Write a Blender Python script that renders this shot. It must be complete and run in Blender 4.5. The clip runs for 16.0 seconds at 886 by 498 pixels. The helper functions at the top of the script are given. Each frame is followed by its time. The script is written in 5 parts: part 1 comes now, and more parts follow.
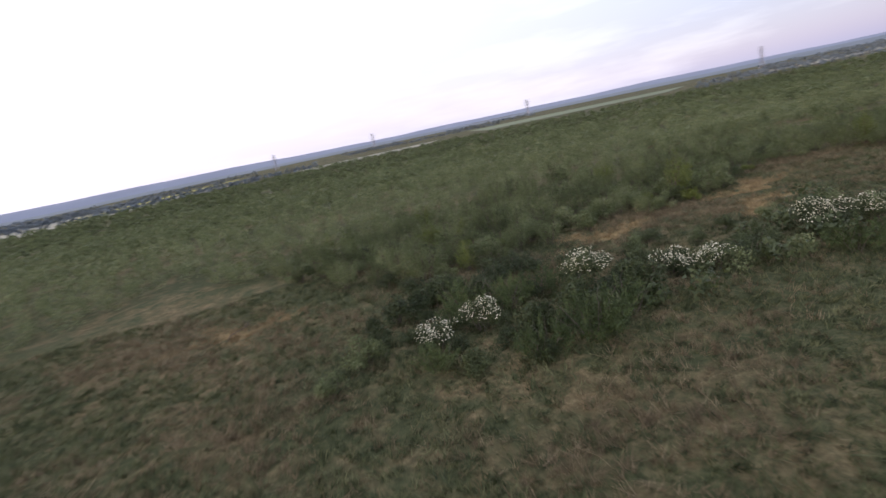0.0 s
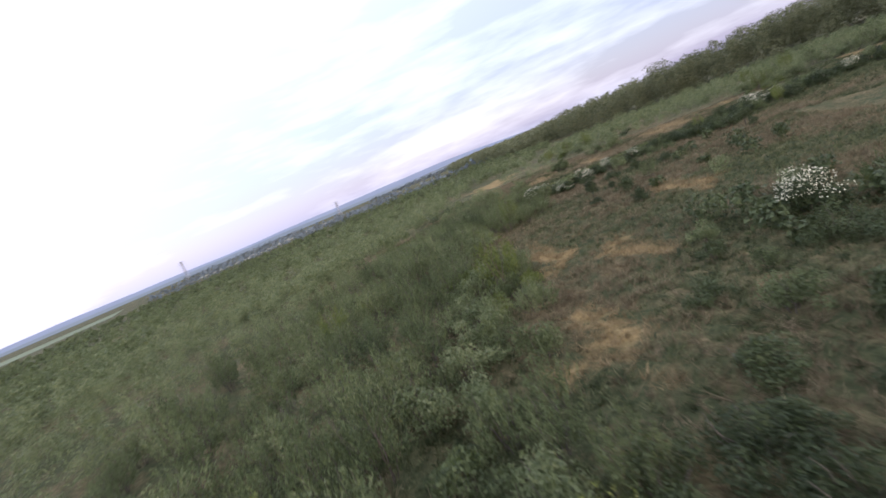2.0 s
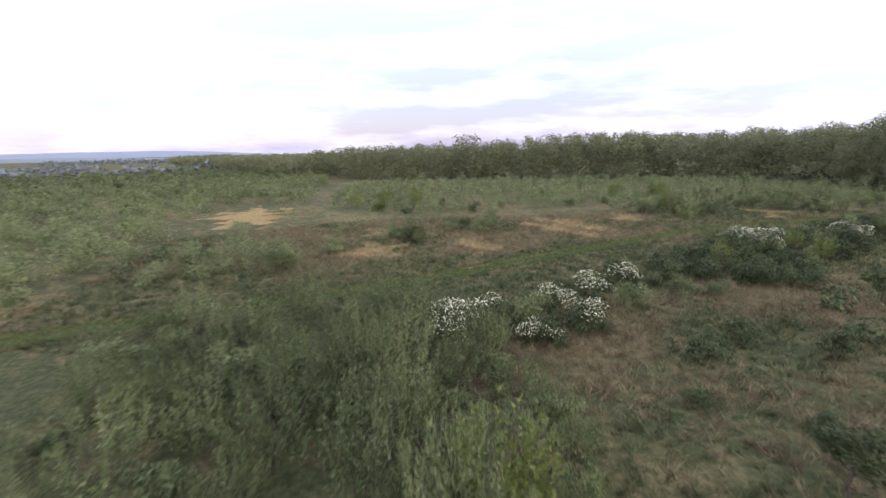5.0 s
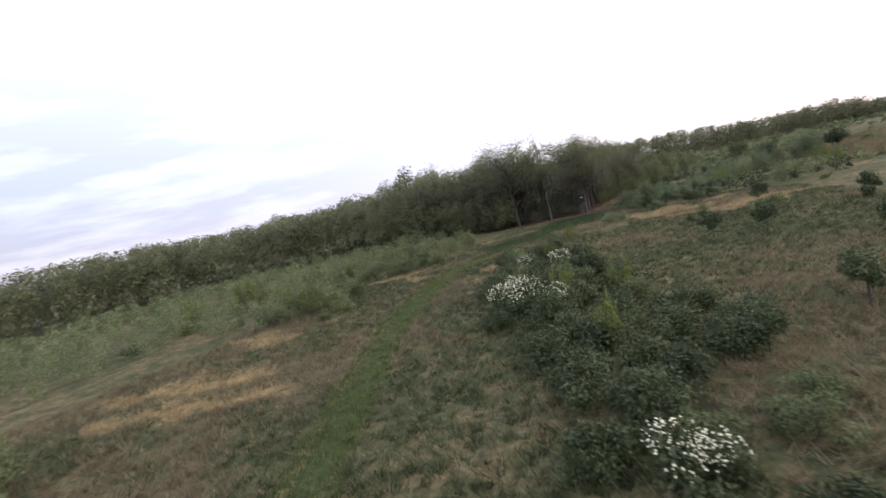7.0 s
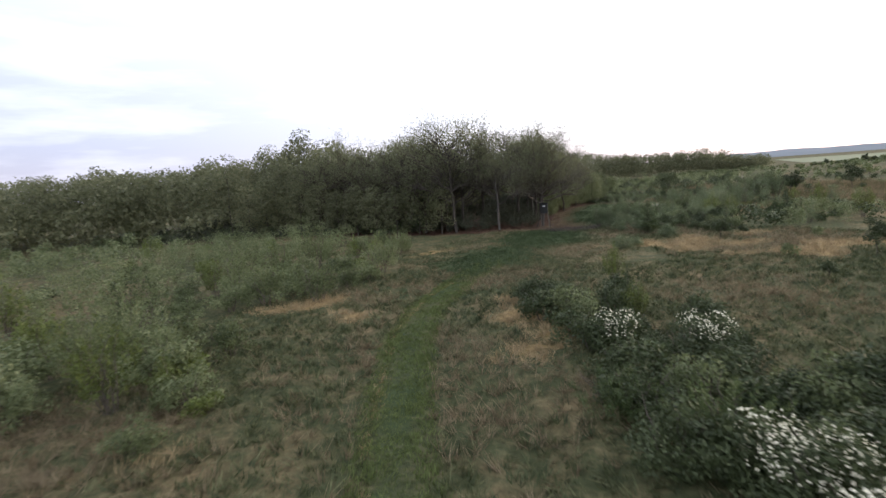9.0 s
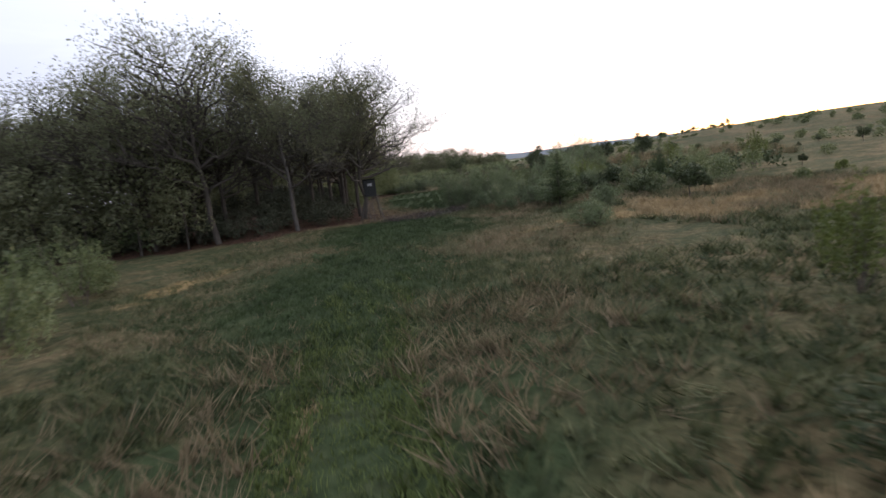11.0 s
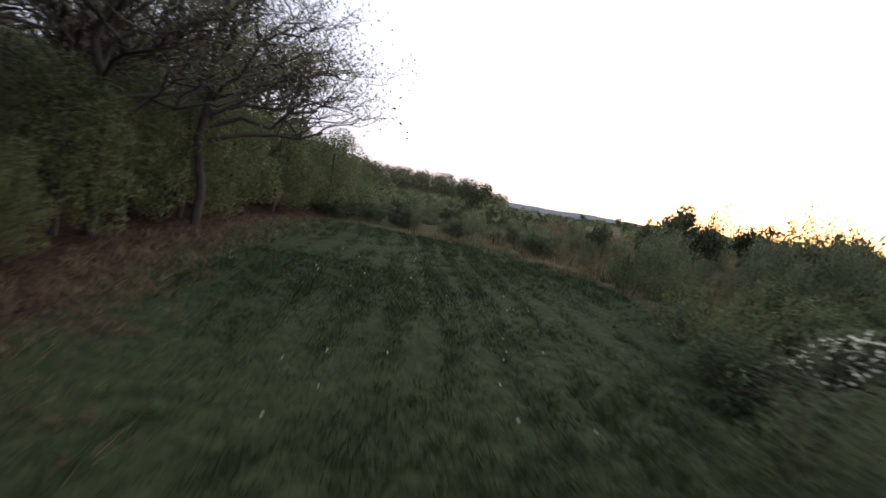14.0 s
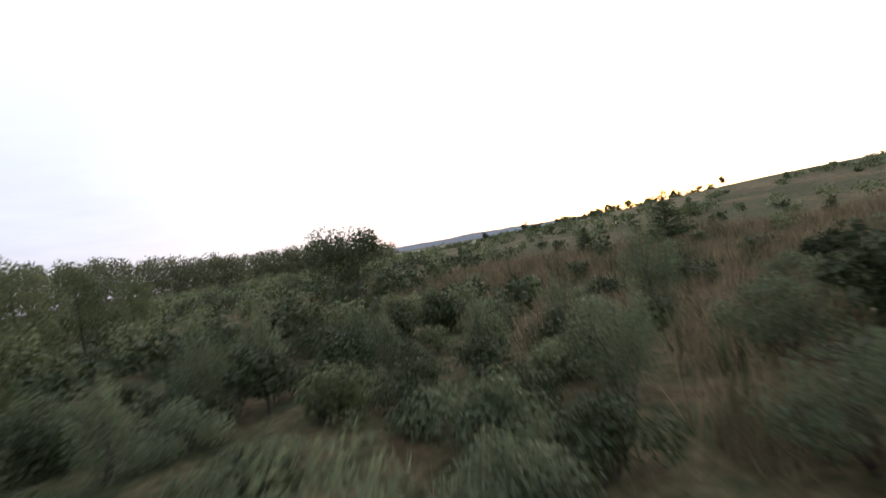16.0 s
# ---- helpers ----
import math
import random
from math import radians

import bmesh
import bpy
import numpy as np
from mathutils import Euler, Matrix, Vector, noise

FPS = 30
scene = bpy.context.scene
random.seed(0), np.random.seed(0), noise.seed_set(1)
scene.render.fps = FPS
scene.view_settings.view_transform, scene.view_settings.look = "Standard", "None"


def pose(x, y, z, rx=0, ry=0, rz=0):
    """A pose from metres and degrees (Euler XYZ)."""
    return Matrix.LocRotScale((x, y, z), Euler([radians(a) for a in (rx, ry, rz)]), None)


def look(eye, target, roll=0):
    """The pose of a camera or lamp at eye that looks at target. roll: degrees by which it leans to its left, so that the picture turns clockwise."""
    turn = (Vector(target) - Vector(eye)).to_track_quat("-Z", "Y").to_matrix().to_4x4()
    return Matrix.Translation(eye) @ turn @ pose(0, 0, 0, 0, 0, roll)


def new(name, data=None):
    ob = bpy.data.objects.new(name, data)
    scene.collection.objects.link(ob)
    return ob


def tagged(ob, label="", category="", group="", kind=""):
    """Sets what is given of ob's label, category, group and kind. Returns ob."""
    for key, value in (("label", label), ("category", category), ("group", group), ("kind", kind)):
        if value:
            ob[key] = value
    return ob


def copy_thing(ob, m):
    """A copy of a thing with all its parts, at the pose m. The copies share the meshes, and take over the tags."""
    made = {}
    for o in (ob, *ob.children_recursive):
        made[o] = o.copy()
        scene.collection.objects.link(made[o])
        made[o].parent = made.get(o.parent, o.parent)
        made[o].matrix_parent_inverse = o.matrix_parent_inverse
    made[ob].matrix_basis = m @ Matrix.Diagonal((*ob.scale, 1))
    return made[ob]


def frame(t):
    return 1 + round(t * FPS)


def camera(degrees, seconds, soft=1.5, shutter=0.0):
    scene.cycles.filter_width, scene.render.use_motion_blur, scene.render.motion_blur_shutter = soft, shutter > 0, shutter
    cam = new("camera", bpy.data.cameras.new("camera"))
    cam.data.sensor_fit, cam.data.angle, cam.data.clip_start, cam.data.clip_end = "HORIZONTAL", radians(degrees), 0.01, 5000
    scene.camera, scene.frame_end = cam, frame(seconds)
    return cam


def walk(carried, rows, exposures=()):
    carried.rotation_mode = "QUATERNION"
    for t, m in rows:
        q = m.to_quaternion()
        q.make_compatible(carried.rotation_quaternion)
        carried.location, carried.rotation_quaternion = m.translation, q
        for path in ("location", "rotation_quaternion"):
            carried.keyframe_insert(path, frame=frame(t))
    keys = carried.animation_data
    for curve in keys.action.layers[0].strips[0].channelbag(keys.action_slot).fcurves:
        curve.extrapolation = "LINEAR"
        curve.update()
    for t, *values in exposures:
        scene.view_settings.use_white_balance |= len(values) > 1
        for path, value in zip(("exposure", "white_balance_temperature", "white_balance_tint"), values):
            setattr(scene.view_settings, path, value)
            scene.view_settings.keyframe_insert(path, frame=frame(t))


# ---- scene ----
CAM_DEGREES = 82.4
cam = camera(CAM_DEGREES, 16.0, soft=1.5, shutter=0.24)
# seconds, x, y, z, yaw, pitch, roll
PATH = [
    (0.0, -7.18, 3.95, 14.85, -11.60, -13.26, -11.97),
    (0.5, -11.66, 17.03, 13.23, -29.64, -14.45, -12.58),
    (1.0, -13.77, 29.09, 11.88, -46.59, -13.37, -14.65),
    (1.5, -12.98, 40.46, 11.91, -60.60, -10.66, -18.65),
    (2.0, -7.16, 50.66, 12.82, -72.98, -8.69, -22.87),
    (2.5, 1.67, 57.89, 14.20, -80.47, -9.05, -20.84),
    (3.0, 11.95, 62.73, 15.06, -86.38, -10.75, -16.33),
    (3.5, 22.75, 65.93, 15.15, -90.50, -12.03, -11.23),
    (4.0, 33.78, 67.75, 14.64, -93.85, -12.52, -6.37),
    (4.5, 44.92, 68.37, 13.76, -98.12, -12.23, -2.70),
    (5.0, 56.05, 67.96, 12.75, -105.04, -11.15, -1.14),
    (5.5, 67.04, 66.71, 11.86, -116.31, -9.27, -2.65),
    (6.0, 77.67, 64.53, 11.21, -131.94, -6.94, -7.02),
    (6.5, 87.29, 60.82, 10.70, -146.82, -5.53, -10.82),
    (7.0, 95.35, 56.12, 10.54, -159.09, -5.41, -13.14),
    (7.5, 101.94, 49.86, 11.04, -164.39, -6.64, -11.64),
    (8.0, 107.29, 42.80, 11.21, -167.54, -7.13, -10.00),
    (8.5, 111.71, 35.52, 10.80, -171.14, -7.51, -6.91),
    (9.0, 114.73, 26.23, 10.20, -174.39, -8.05, -4.21),
    (9.5, 117.39, 17.64, 8.96, -179.24, -8.13, -3.07),
    (10.0, 118.69, 8.45, 7.53, -185.82, -8.31, -4.03),
    (10.5, 119.54, -1.11, 6.16, -194.06, -8.73, -5.81),
    (11.0, 119.85, -10.66, 4.93, -202.49, -9.28, -7.08),
    (11.5, 119.12, -19.97, 3.91, -209.23, -9.83, -6.63),
    (12.0, 116.85, -28.84, 3.18, -212.43, -10.23, -3.22),
    (12.3, 114.53, -33.86, 2.91, -211.86, -10.35, 0.75),
    (12.5, 112.62, -37.30, 2.72, -210.49, -10.22, 3.78),
    (13.0, 107.74, -48.63, 1.71, -207.21, -7.84, 7.38),
    (13.5, 101.18, -58.07, 3.04, -202.65, -6.72, 16.47),
    (14.0, 97.06, -70.13, 3.72, -206.18, -6.08, 9.96),
    (14.5, 93.63, -79.84, 3.40, -210.72, -5.74, 2.75),
    (15.0, 90.23, -89.57, 2.83, -215.56, -5.57, -2.51),
    (15.5, 83.68, -96.75, 3.81, -215.96, -5.95, -5.75),
    (16.0, 76.77, -105.14, 4.35, -218.01, -0.67, -9.74),
]


def eye_pose(x, y, z, yaw, pitch, roll):
    return pose(x, y, z, 0, 0, yaw) @ pose(0, 0, 0, 90 + pitch) @ pose(0, 0, 0, 0, 0, roll)


walk(cam, [(r[0], eye_pose(*r[1:])) for r in PATH],
     exposures=[(0.0, 0.30, 6150, 16), (1.0, 0.56, 6050, 15), (2.0, 0.70, 5950, 14), (5.5, 0.98, 6200, 13), (8.0, 0.64, 6250, 12), (9.0, 0.64, 6250, 11), (10.0, 0.52, 6250, 11), (12.3, -0.02, 6100, 14), (15.0, 0.0, 6150, 13), (16.0, 0.08, 6150, 12)])

# ---- world, sun ----
SUN_AZ = radians(240)      # clockwise from +y, low behind thin cloud
SUN_EL = radians(4)
world = bpy.data.worlds.new("evening_sky")
scene.world = world
world.use_nodes = True
wn, wl = world.node_tree.nodes, world.node_tree.links
wn.clear()


def wnode(kind, **kw):
    n = wn.new(kind)
    for k, v in kw.items():
        n.inputs[k].default_value = v
    return n


sky = wn.new("ShaderNodeTexSky")
sky.sky_type = "NISHITA"
sky.sun_disc = False
sky.sun_elevation = SUN_EL
sky.sun_rotation = SUN_AZ
geo_co = wn.new("ShaderNodeTexCoord")
sep = wn.new("ShaderNodeSeparateXYZ")
wl.new(geo_co.outputs["Generated"], sep.inputs[0])
SUN_WAY = (math.sin(SUN_AZ) * math.cos(SUN_EL), math.cos(SUN_AZ) * math.cos(SUN_EL), math.sin(SUN_EL))
dotn = wn.new("ShaderNodeVectorMath")
dotn.operation = "DOT_PRODUCT"
dotn.inputs[1].default_value = SUN_WAY
wl.new(geo_co.outputs["Generated"], dotn.inputs[0])
# the clear blue quarter of the sky lies to the east-south-east
CLEAR_AZ = radians(98)
clear = wn.new("ShaderNodeVectorMath")
clear.operation = "DOT_PRODUCT"
clear.inputs[1].default_value = (-math.sin(CLEAR_AZ), -math.cos(CLEAR_AZ), 0.0)
wl.new(geo_co.outputs["Generated"], clear.inputs[0])
dot01 = wn.new("ShaderNodeMapRange")
dot01.inputs["From Min"].default_value = -1.0
wl.new(clear.outputs["Value"], dot01.inputs["Value"])
# blue in the clear quarter, white towards the veiled sun and overhead
ramp = wn.new("ShaderNodeValToRGB")
els = ramp.color_ramp.elements
els[0].position, els[0].color = 0.0, (0.27, 0.28, 0.42, 1)
els[1].position, els[1].color = 0.92, (0.98, 0.98, 1.06, 1)
for p, c in ((0.15, (0.40, 0.42, 0.60, 1)), (0.42, (0.66, 0.65, 0.79, 1)), (0.74, (0.82, 0.79, 0.90, 1))):
    e = els.new(p)
    e.color = c
wl.new(dot01.outputs["Result"], ramp.inputs["Fac"])
high = wn.new("ShaderNodeMapRange")
high.inputs["From Min"].default_value, high.inputs["From Max"].default_value = 0.08, 0.40
wl.new(sep.outputs["Z"], high.inputs["Value"])
lifted = wn.new("ShaderNodeMixRGB")
lifted.inputs[2].default_value = (1.10, 1.11, 1.22, 1)
veil = wn.new("ShaderNodeMath")
veil.operation, veil.use_clamp = "ADD", True
veil.inputs[1].default_value = 0.32
wl.new(dot01.outputs["Result"], veil.inputs[0])
lift = wn.new("ShaderNodeMath")
lift.operation = "MULTIPLY"
wl.new(high.outputs["Result"], lift.inputs[0])
wl.new(veil.outputs[0], lift.inputs[1])
wl.new(lift.outputs[0], lifted.inputs[0])
wl.new(ramp.outputs["Color"], lifted.inputs[1])
# thin streaks of cloud
mapn = wn.new("ShaderNodeMapping")
mapn.inputs["Scale"].default_value = (1.6, 1.6, 9.0)
wl.new(geo_co.outputs["Generated"], mapn.inputs["Vector"])
cn = wnode("ShaderNodeTexNoise", Scale=2.2, Detail=5.0, Roughness=0.55)
wl.new(mapn.outputs["Vector"], cn.inputs["Vector"])
cr = wn.new("ShaderNodeValToRGB")
cr.color_ramp.elements[0].position, cr.color_ramp.elements[1].position = 0.46, 0.74
cr.color_ramp.elements[1].color = (0.45, 0.45, 0.45, 1)
wl.new(cn.outputs["Fac"], cr.inputs["Fac"])
cloud = wn.new("ShaderNodeMixRGB")
cloud.inputs[2].default_value = (0.96, 0.97, 1.06, 1)
wl.new(cr.outputs["Color"], cloud.inputs[0])
wl.new(lifted.outputs["Color"], cloud.inputs[1])
# brighter, warmer sky round the veiled sun
gr = wn.new("ShaderNodeValToRGB")
ge = gr.color_ramp.elements
ge[0].position, ge[0].color = 0.55, (0, 0, 0, 1)
ge[1].position, ge[1].color = 1.0, (1.6, 0.75, 0.10, 1)
for p, c in ((0.90, (0.30, 0.24, 0.20, 1)), (0.975, (0.62, 0.40, 0.12, 1))):
    e = ge.new(p)
    e.color = c
wl.new(dotn.outputs["Value"], gr.inputs["Fac"])
add = wn.new("ShaderNodeMixRGB")
add.blend_type = "ADD"
add.inputs[0].default_value = 1.0
wl.new(cloud.outputs["Color"], add.inputs[1])
wl.new(gr.outputs["Color"], add.inputs[2])
bg1 = wn.new("ShaderNodeBackground")
bg1.inputs["Strength"].default_value = 0.06
wl.new(sky.outputs["Color"], bg1.inputs["Color"])
bg2 = wn.new("ShaderNodeBackground")
bg2.inputs["Strength"].default_value = 0.95
wl.new(add.outputs["Color"], bg2.inputs["Color"])
sh = wn.new("ShaderNodeAddShader")
wl.new(bg1.outputs[0], sh.inputs[0])
wl.new(bg2.outputs[0], sh.inputs[1])
wo = wn.new("ShaderNodeOutputWorld")
wl.new(sh.outputs[0], wo.inputs["Surface"])

sun = new("sun", bpy.data.lights.new("sun", "SUN"))
sun.data.energy = 0.7
sun.data.angle = radians(12)
sun.data.color = (1.0, 0.80, 0.55)
sun.matrix_world = look((0, 0, 50), (-math.sin(SUN_AZ), -math.cos(SUN_AZ), 50 - math.tan(SUN_EL + 0.06)))

# ---- materials ----


def nodes_of(name):
    m = bpy.data.materials.new(name)
    m.use_nodes = True
    return m, m.node_tree.nodes, m.node_tree.links, m.node_tree.nodes["Principled BSDF"]


def ramp_node(n, stops):
    r = n.new("ShaderNodeValToRGB")
    e = r.color_ramp.elements
    e[0].position, e[0].color = stops[0][0], (*stops[0][1], 1)
    e[1].position, e[1].color = stops[-1][0], (*stops[-1][1], 1)
    for p, c in stops[1:-1]:
        x = e.new(p)
        x.color = (*c, 1)
    return r


def leaf_material(name, dark, mid, light, through_light=0.25, rough=0.55, patch=0.9, patchy_by=0.8):
    """Leaves that vary leaf by leaf, plant by plant and in patches of growth, and let some light through."""
    m, n, l, b = nodes_of(name)
    geo, info = n.new("ShaderNodeNewGeometry"), n.new("ShaderNodeObjectInfo")
    a = n.new("ShaderNodeMath")
    a.operation = "MULTIPLY_ADD"
    a.inputs[1].default_value = 0.42
    l.new(geo.outputs["Random Per Island"], a.inputs[0])
    s = n.new("ShaderNodeMath")
    s.operation = "MULTIPLY_ADD"
    s.inputs[1].default_value, s.inputs[2].default_value = 0.38, 0.10 - 0.5 * patchy_by
    l.new(info.outputs["Random"], s.inputs[0])
    l.new(s.outputs[0], a.inputs[2])
    tc, pt = n.new("ShaderNodeTexCoord"), n.new("ShaderNodeTexNoise")
    pt.inputs["Scale"].default_value, pt.inputs["Detail"].default_value = patch, 3.0
    l.new(tc.outputs["Object"], pt.inputs["Vector"])
    pa = n.new("ShaderNodeMath")
    pa.operation = "MULTIPLY_ADD"
    pa.inputs[1].default_value = patchy_by
    l.new(pt.outputs["Fac"], pa.inputs[0])
    l.new(a.outputs[0], pa.inputs[2])
    r = ramp_node(n, [(0.05, dark), (0.5, mid), (0.95, light)])
    l.new(pa.outputs[0], r.inputs["Fac"])
    l.new(r.outputs["Color"], b.inputs["Base Color"])
    b.inputs["Roughness"].default_value = rough
    b.inputs["Specular IOR Level"].default_value = 0.25
    t = n.new("ShaderNodeBsdfTranslucent")
    l.new(r.outputs["Color"], t.inputs["Color"])
    mx = n.new("ShaderNodeMixShader")
    mx.inputs[0].default_value = through_light
    out = n["Material Output"]
    l.new(b.outputs[0], mx.inputs[1])
    l.new(t.outputs[0], mx.inputs[2])
    l.new(mx.outputs[0], out.inputs["Surface"])
    return m


def surface(name, stops, scale=4.0, rough=0.85, bump=0.3, detail=6.0, metal=0.0, stretch=(1, 1, 1)):
    """A solid surface with grain and stains at two scales."""
    m, n, l, b = nodes_of(name)
    tc, mp = n.new("ShaderNodeTexCoord"), n.new("ShaderNodeMapping")
    mp.inputs["Scale"].default_value = stretch
    l.new(tc.outputs["Object"], mp.inputs["Vector"])
    a, c = n.new("ShaderNodeTexNoise"), n.new("ShaderNodeTexNoise")
    a.inputs["Scale"].default_value, a.inputs["Detail"].default_value = scale, detail
    c.inputs["Scale"].default_value, c.inputs["Detail"].default_value = scale * 0.17, 3
    for q in (a, c):
        l.new(mp.outputs["Vector"], q.inputs["Vector"])
    mix = n.new("ShaderNodeMath")
    mix.operation = "MULTIPLY_ADD"
    mix.inputs[1].default_value = 0.55
    half = n.new("ShaderNodeMath")
    half.operation = "MULTIPLY"
    half.inputs[1].default_value = 0.45
    l.new(c.outputs["Fac"], half.inputs[0])
    l.new(a.outputs["Fac"], mix.inputs[0])
    l.new(half.outputs[0], mix.inputs[2])
    r = ramp_node(n, stops)
    l.new(mix.outputs[0], r.inputs["Fac"])
    l.new(r.outputs["Color"], b.inputs["Base Color"])
    b.inputs["Roughness"].default_value, b.inputs["Metallic"].default_value = rough, metal
    bp = n.new("ShaderNodeBump")
    bp.inputs["Strength"].default_value = bump
    bp.inputs["Distance"].default_value = 0.05
    l.new(a.outputs["Fac"], bp.inputs["Height"])
    l.new(bp.outputs["Normal"], b.inputs["Normal"])
    return m


def ground_material():
    m, n, l, b = nodes_of("rough_grassland")
    tc = n.new("ShaderNodeTexCoord")

    def noise_at(scale, detail=5.0, rough=0.6):
        q = n.new("ShaderNodeTexNoise")
        q.inputs["Scale"].default_value, q.inputs["Detail"].default_value, q.inputs["Roughness"].default_value = scale, detail, rough
        l.new(tc.outputs["Object"], q.inputs["Vector"])
        return q

    big, mid, fine = noise_at(0.055, 4), noise_at(0.45, 5), noise_at(2.4, 6, 0.7)

    def mixed(fac, a, c):
        x = n.new("ShaderNodeMixRGB")
        for k, v in enumerate((fac, a, c)):
            if isinstance(v, tuple):
                x.inputs[k].default_value = (*v, 1)
            elif isinstance(v, float):
                x.inputs[k].default_value = v
            else:
                l.new(v, x.inputs[k])
        return x.outputs["Color"]

    green = ramp_node(n, [(0.28, (0.022, 0.028, 0.013)), (0.5, (0.054, 0.062, 0.028)), (0.72, (0.112, 0.108, 0.054))])
    l.new(fine.outputs["Fac"], green.inputs["Fac"])
    dry = ramp_node(n, [(0.28, (0.072, 0.051, 0.028)), (0.5, (0.180, 0.130, 0.070)), (0.74, (0.31, 0.235, 0.135))])
    l.new(fine.outputs["Fac"], dry.inputs["Fac"])
    patch = ramp_node(n, [(0.46, (0, 0, 0)), (0.65, (0.85, 0.85, 0.85))])
    pm = n.new("ShaderNodeMath")
    pm.operation = "MULTIPLY_ADD"
    pm.inputs[1].default_value = 0.5
    ph = n.new("ShaderNodeMath")
    ph.operation = "MULTIPLY"
    ph.inputs[1].default_value = 0.5
    l.new(big.outputs["Fac"], ph.inputs[0])
    l.new(mid.outputs["Fac"], pm.inputs[0])
    l.new(ph.outputs[0], pm.inputs[2])
    l.new(pm.outputs[0], patch.inputs["Fac"])
    col = mixed(patch.outputs["Color"], green.outputs["Color"], dry.outputs["Color"])
    att = n.new("ShaderNodeAttribute")
    att.attribute_name = "cover"
    sp = n.new("ShaderNodeSeparateColor")
    l.new(att.outputs["Color"], sp.inputs["Color"])

    def edged(sock):
        """A cover's mask with a ragged edge."""
        a = n.new("ShaderNodeMath")
        a.operation = "MULTIPLY_ADD"
        a.inputs[1].default_value, a.inputs[2].default_value = 2.0, -1.0
        l.new(mid.outputs["Fac"], a.inputs[0])
        c = n.new("ShaderNodeMath")
        c.operation = "ADD"
        l.new(sock, c.inputs[0])
        l.new(a.outputs[0], c.inputs[1])
        r = ramp_node(n, [(0.40, (0, 0, 0)), (0.80, (1, 1, 1))])
        l.new(c.outputs[0], r.inputs["Fac"])
        return r.outputs["Color"]

    straw = ramp_node(n, [(0.3, (0.12, 0.082, 0.036)), (0.52, (0.25, 0.178, 0.080)), (0.75, (0.41, 0.30, 0.145))])
    l.new(fine.outputs["Fac"], straw.inputs["Fac"])
    lawn = ramp_node(n, [(0.3, (0.020, 0.031, 0.013)), (0.5, (0.042, 0.060, 0.025)), (0.72, (0.074, 0.094, 0.043))])
    l.new(fine.outputs["Fac"], lawn.inputs["Fac"])
    litter = ramp_node(n, [(0.3, (0.022, 0.014, 0.010)), (0.52, (0.060, 0.034, 0.022)), (0.75, (0.12, 0.070, 0.045))])
    l.new(fine.outputs["Fac"], litter.inputs["Fac"])
    col = mixed(edged(sp.outputs["Green"]), col, lawn.outputs["Color"])
    col = mixed(edged(sp.outputs["Red"]), col, straw.outputs["Color"])
    col = mixed(edged(sp.outputs["Blue"]), col, litter.outputs["Color"])
    l.new(col, b.inputs["Base Color"])
    b.inputs["Roughness"].default_value = 0.95
    b.inputs["Specular IOR Level"].default_value = 0.1
    bp = n.new("ShaderNodeBump")
    bp.inputs["Strength"].default_value, bp.inputs["Distance"].default_value = 0.9, 0.25
    l.new(fine.outputs["Fac"], bp.inputs["Height"])
    l.new(bp.outputs["Normal"], b.inputs["Normal"])
    return m


M_GROUND = ground_material()
M_WILLOW = leaf_material("willow_leaves", (0.038, 0.053, 0.021), (0.118, 0.144, 0.062), (0.232, 0.256, 0.128), 0.40, 0.55, 0.4, 1.2)
M_THORN = leaf_material("thorn_leaves", (0.022, 0.033, 0.013), (0.050, 0.067, 0.027), (0.094, 0.114, 0.048))
M_BOUGH = leaf_material("hawthorn_boughs", (0.030, 0.046, 0.016), (0.062, 0.088, 0.030), (0.112, 0.140, 0.052))
M_LIME = leaf_material("young_leaves", (0.051, 0.068, 0.015), (0.102, 0.128, 0.031), (0.162, 0.187, 0.051))
M_OAK = leaf_material("oak_leaves", (0.070, 0.077, 0.042), (0.150, 0.160, 0.084), (0.240, 0.242, 0.132), 0.48, 0.55, 0.35, 1.0)
M_SPRUCE = leaf_material("spruce_needles", (0.024, 0.040, 0.016), (0.050, 0.074, 0.030), (0.088, 0.112, 0.046), 0.35)
M_BLOSSOM = leaf_material("blossom", (0.46, 0.44, 0.31), (0.64, 0.615, 0.46), (0.76, 0.74, 0.58), 0.2, 0.8)
M_DRYSTEM = leaf_material("dry_stalks", (0.085, 0.067, 0.040), (0.185, 0.149, 0.090), (0.33, 0.268, 0.170), 0.4, 0.9, 1.1, 1.3)
M_STRAW = leaf_material("straw", (0.12, 0.089, 0.046), (0.235, 0.177, 0.096), (0.40, 0.308, 0.172), 0.2, 0.9, 0.8, 1.2)
M_GRASS = leaf_material("grass_blades", (0.020, 0.030, 0.012), (0.064, 0.079, 0.032), (0.160, 0.162, 0.080), 0.25, 0.7, 1.3, 1.9)
M_UNDER = leaf_material("bramble_leaves", (0.026, 0.031, 0.019), (0.054, 0.060, 0.037), (0.098, 0.102, 0.064), 0.1, 0.8)
M_LAWN = leaf_material("meadow_blades", (0.016, 0.030, 0.011), (0.040, 0.063, 0.022), (0.082, 0.110, 0.045), 0.25, 0.7, 0.7, 1.4)
M_TRACK = leaf_material("track_blades", (0.055, 0.078, 0.021), (0.115, 0.145, 0.045), (0.190, 0.215, 0.084), 0.25, 0.7)
M_HEDGE = leaf_material("hedge_leaves", (0.058, 0.080, 0.040), (0.130, 0.163, 0.086), (0.235, 0.268, 0.152), 0.55)
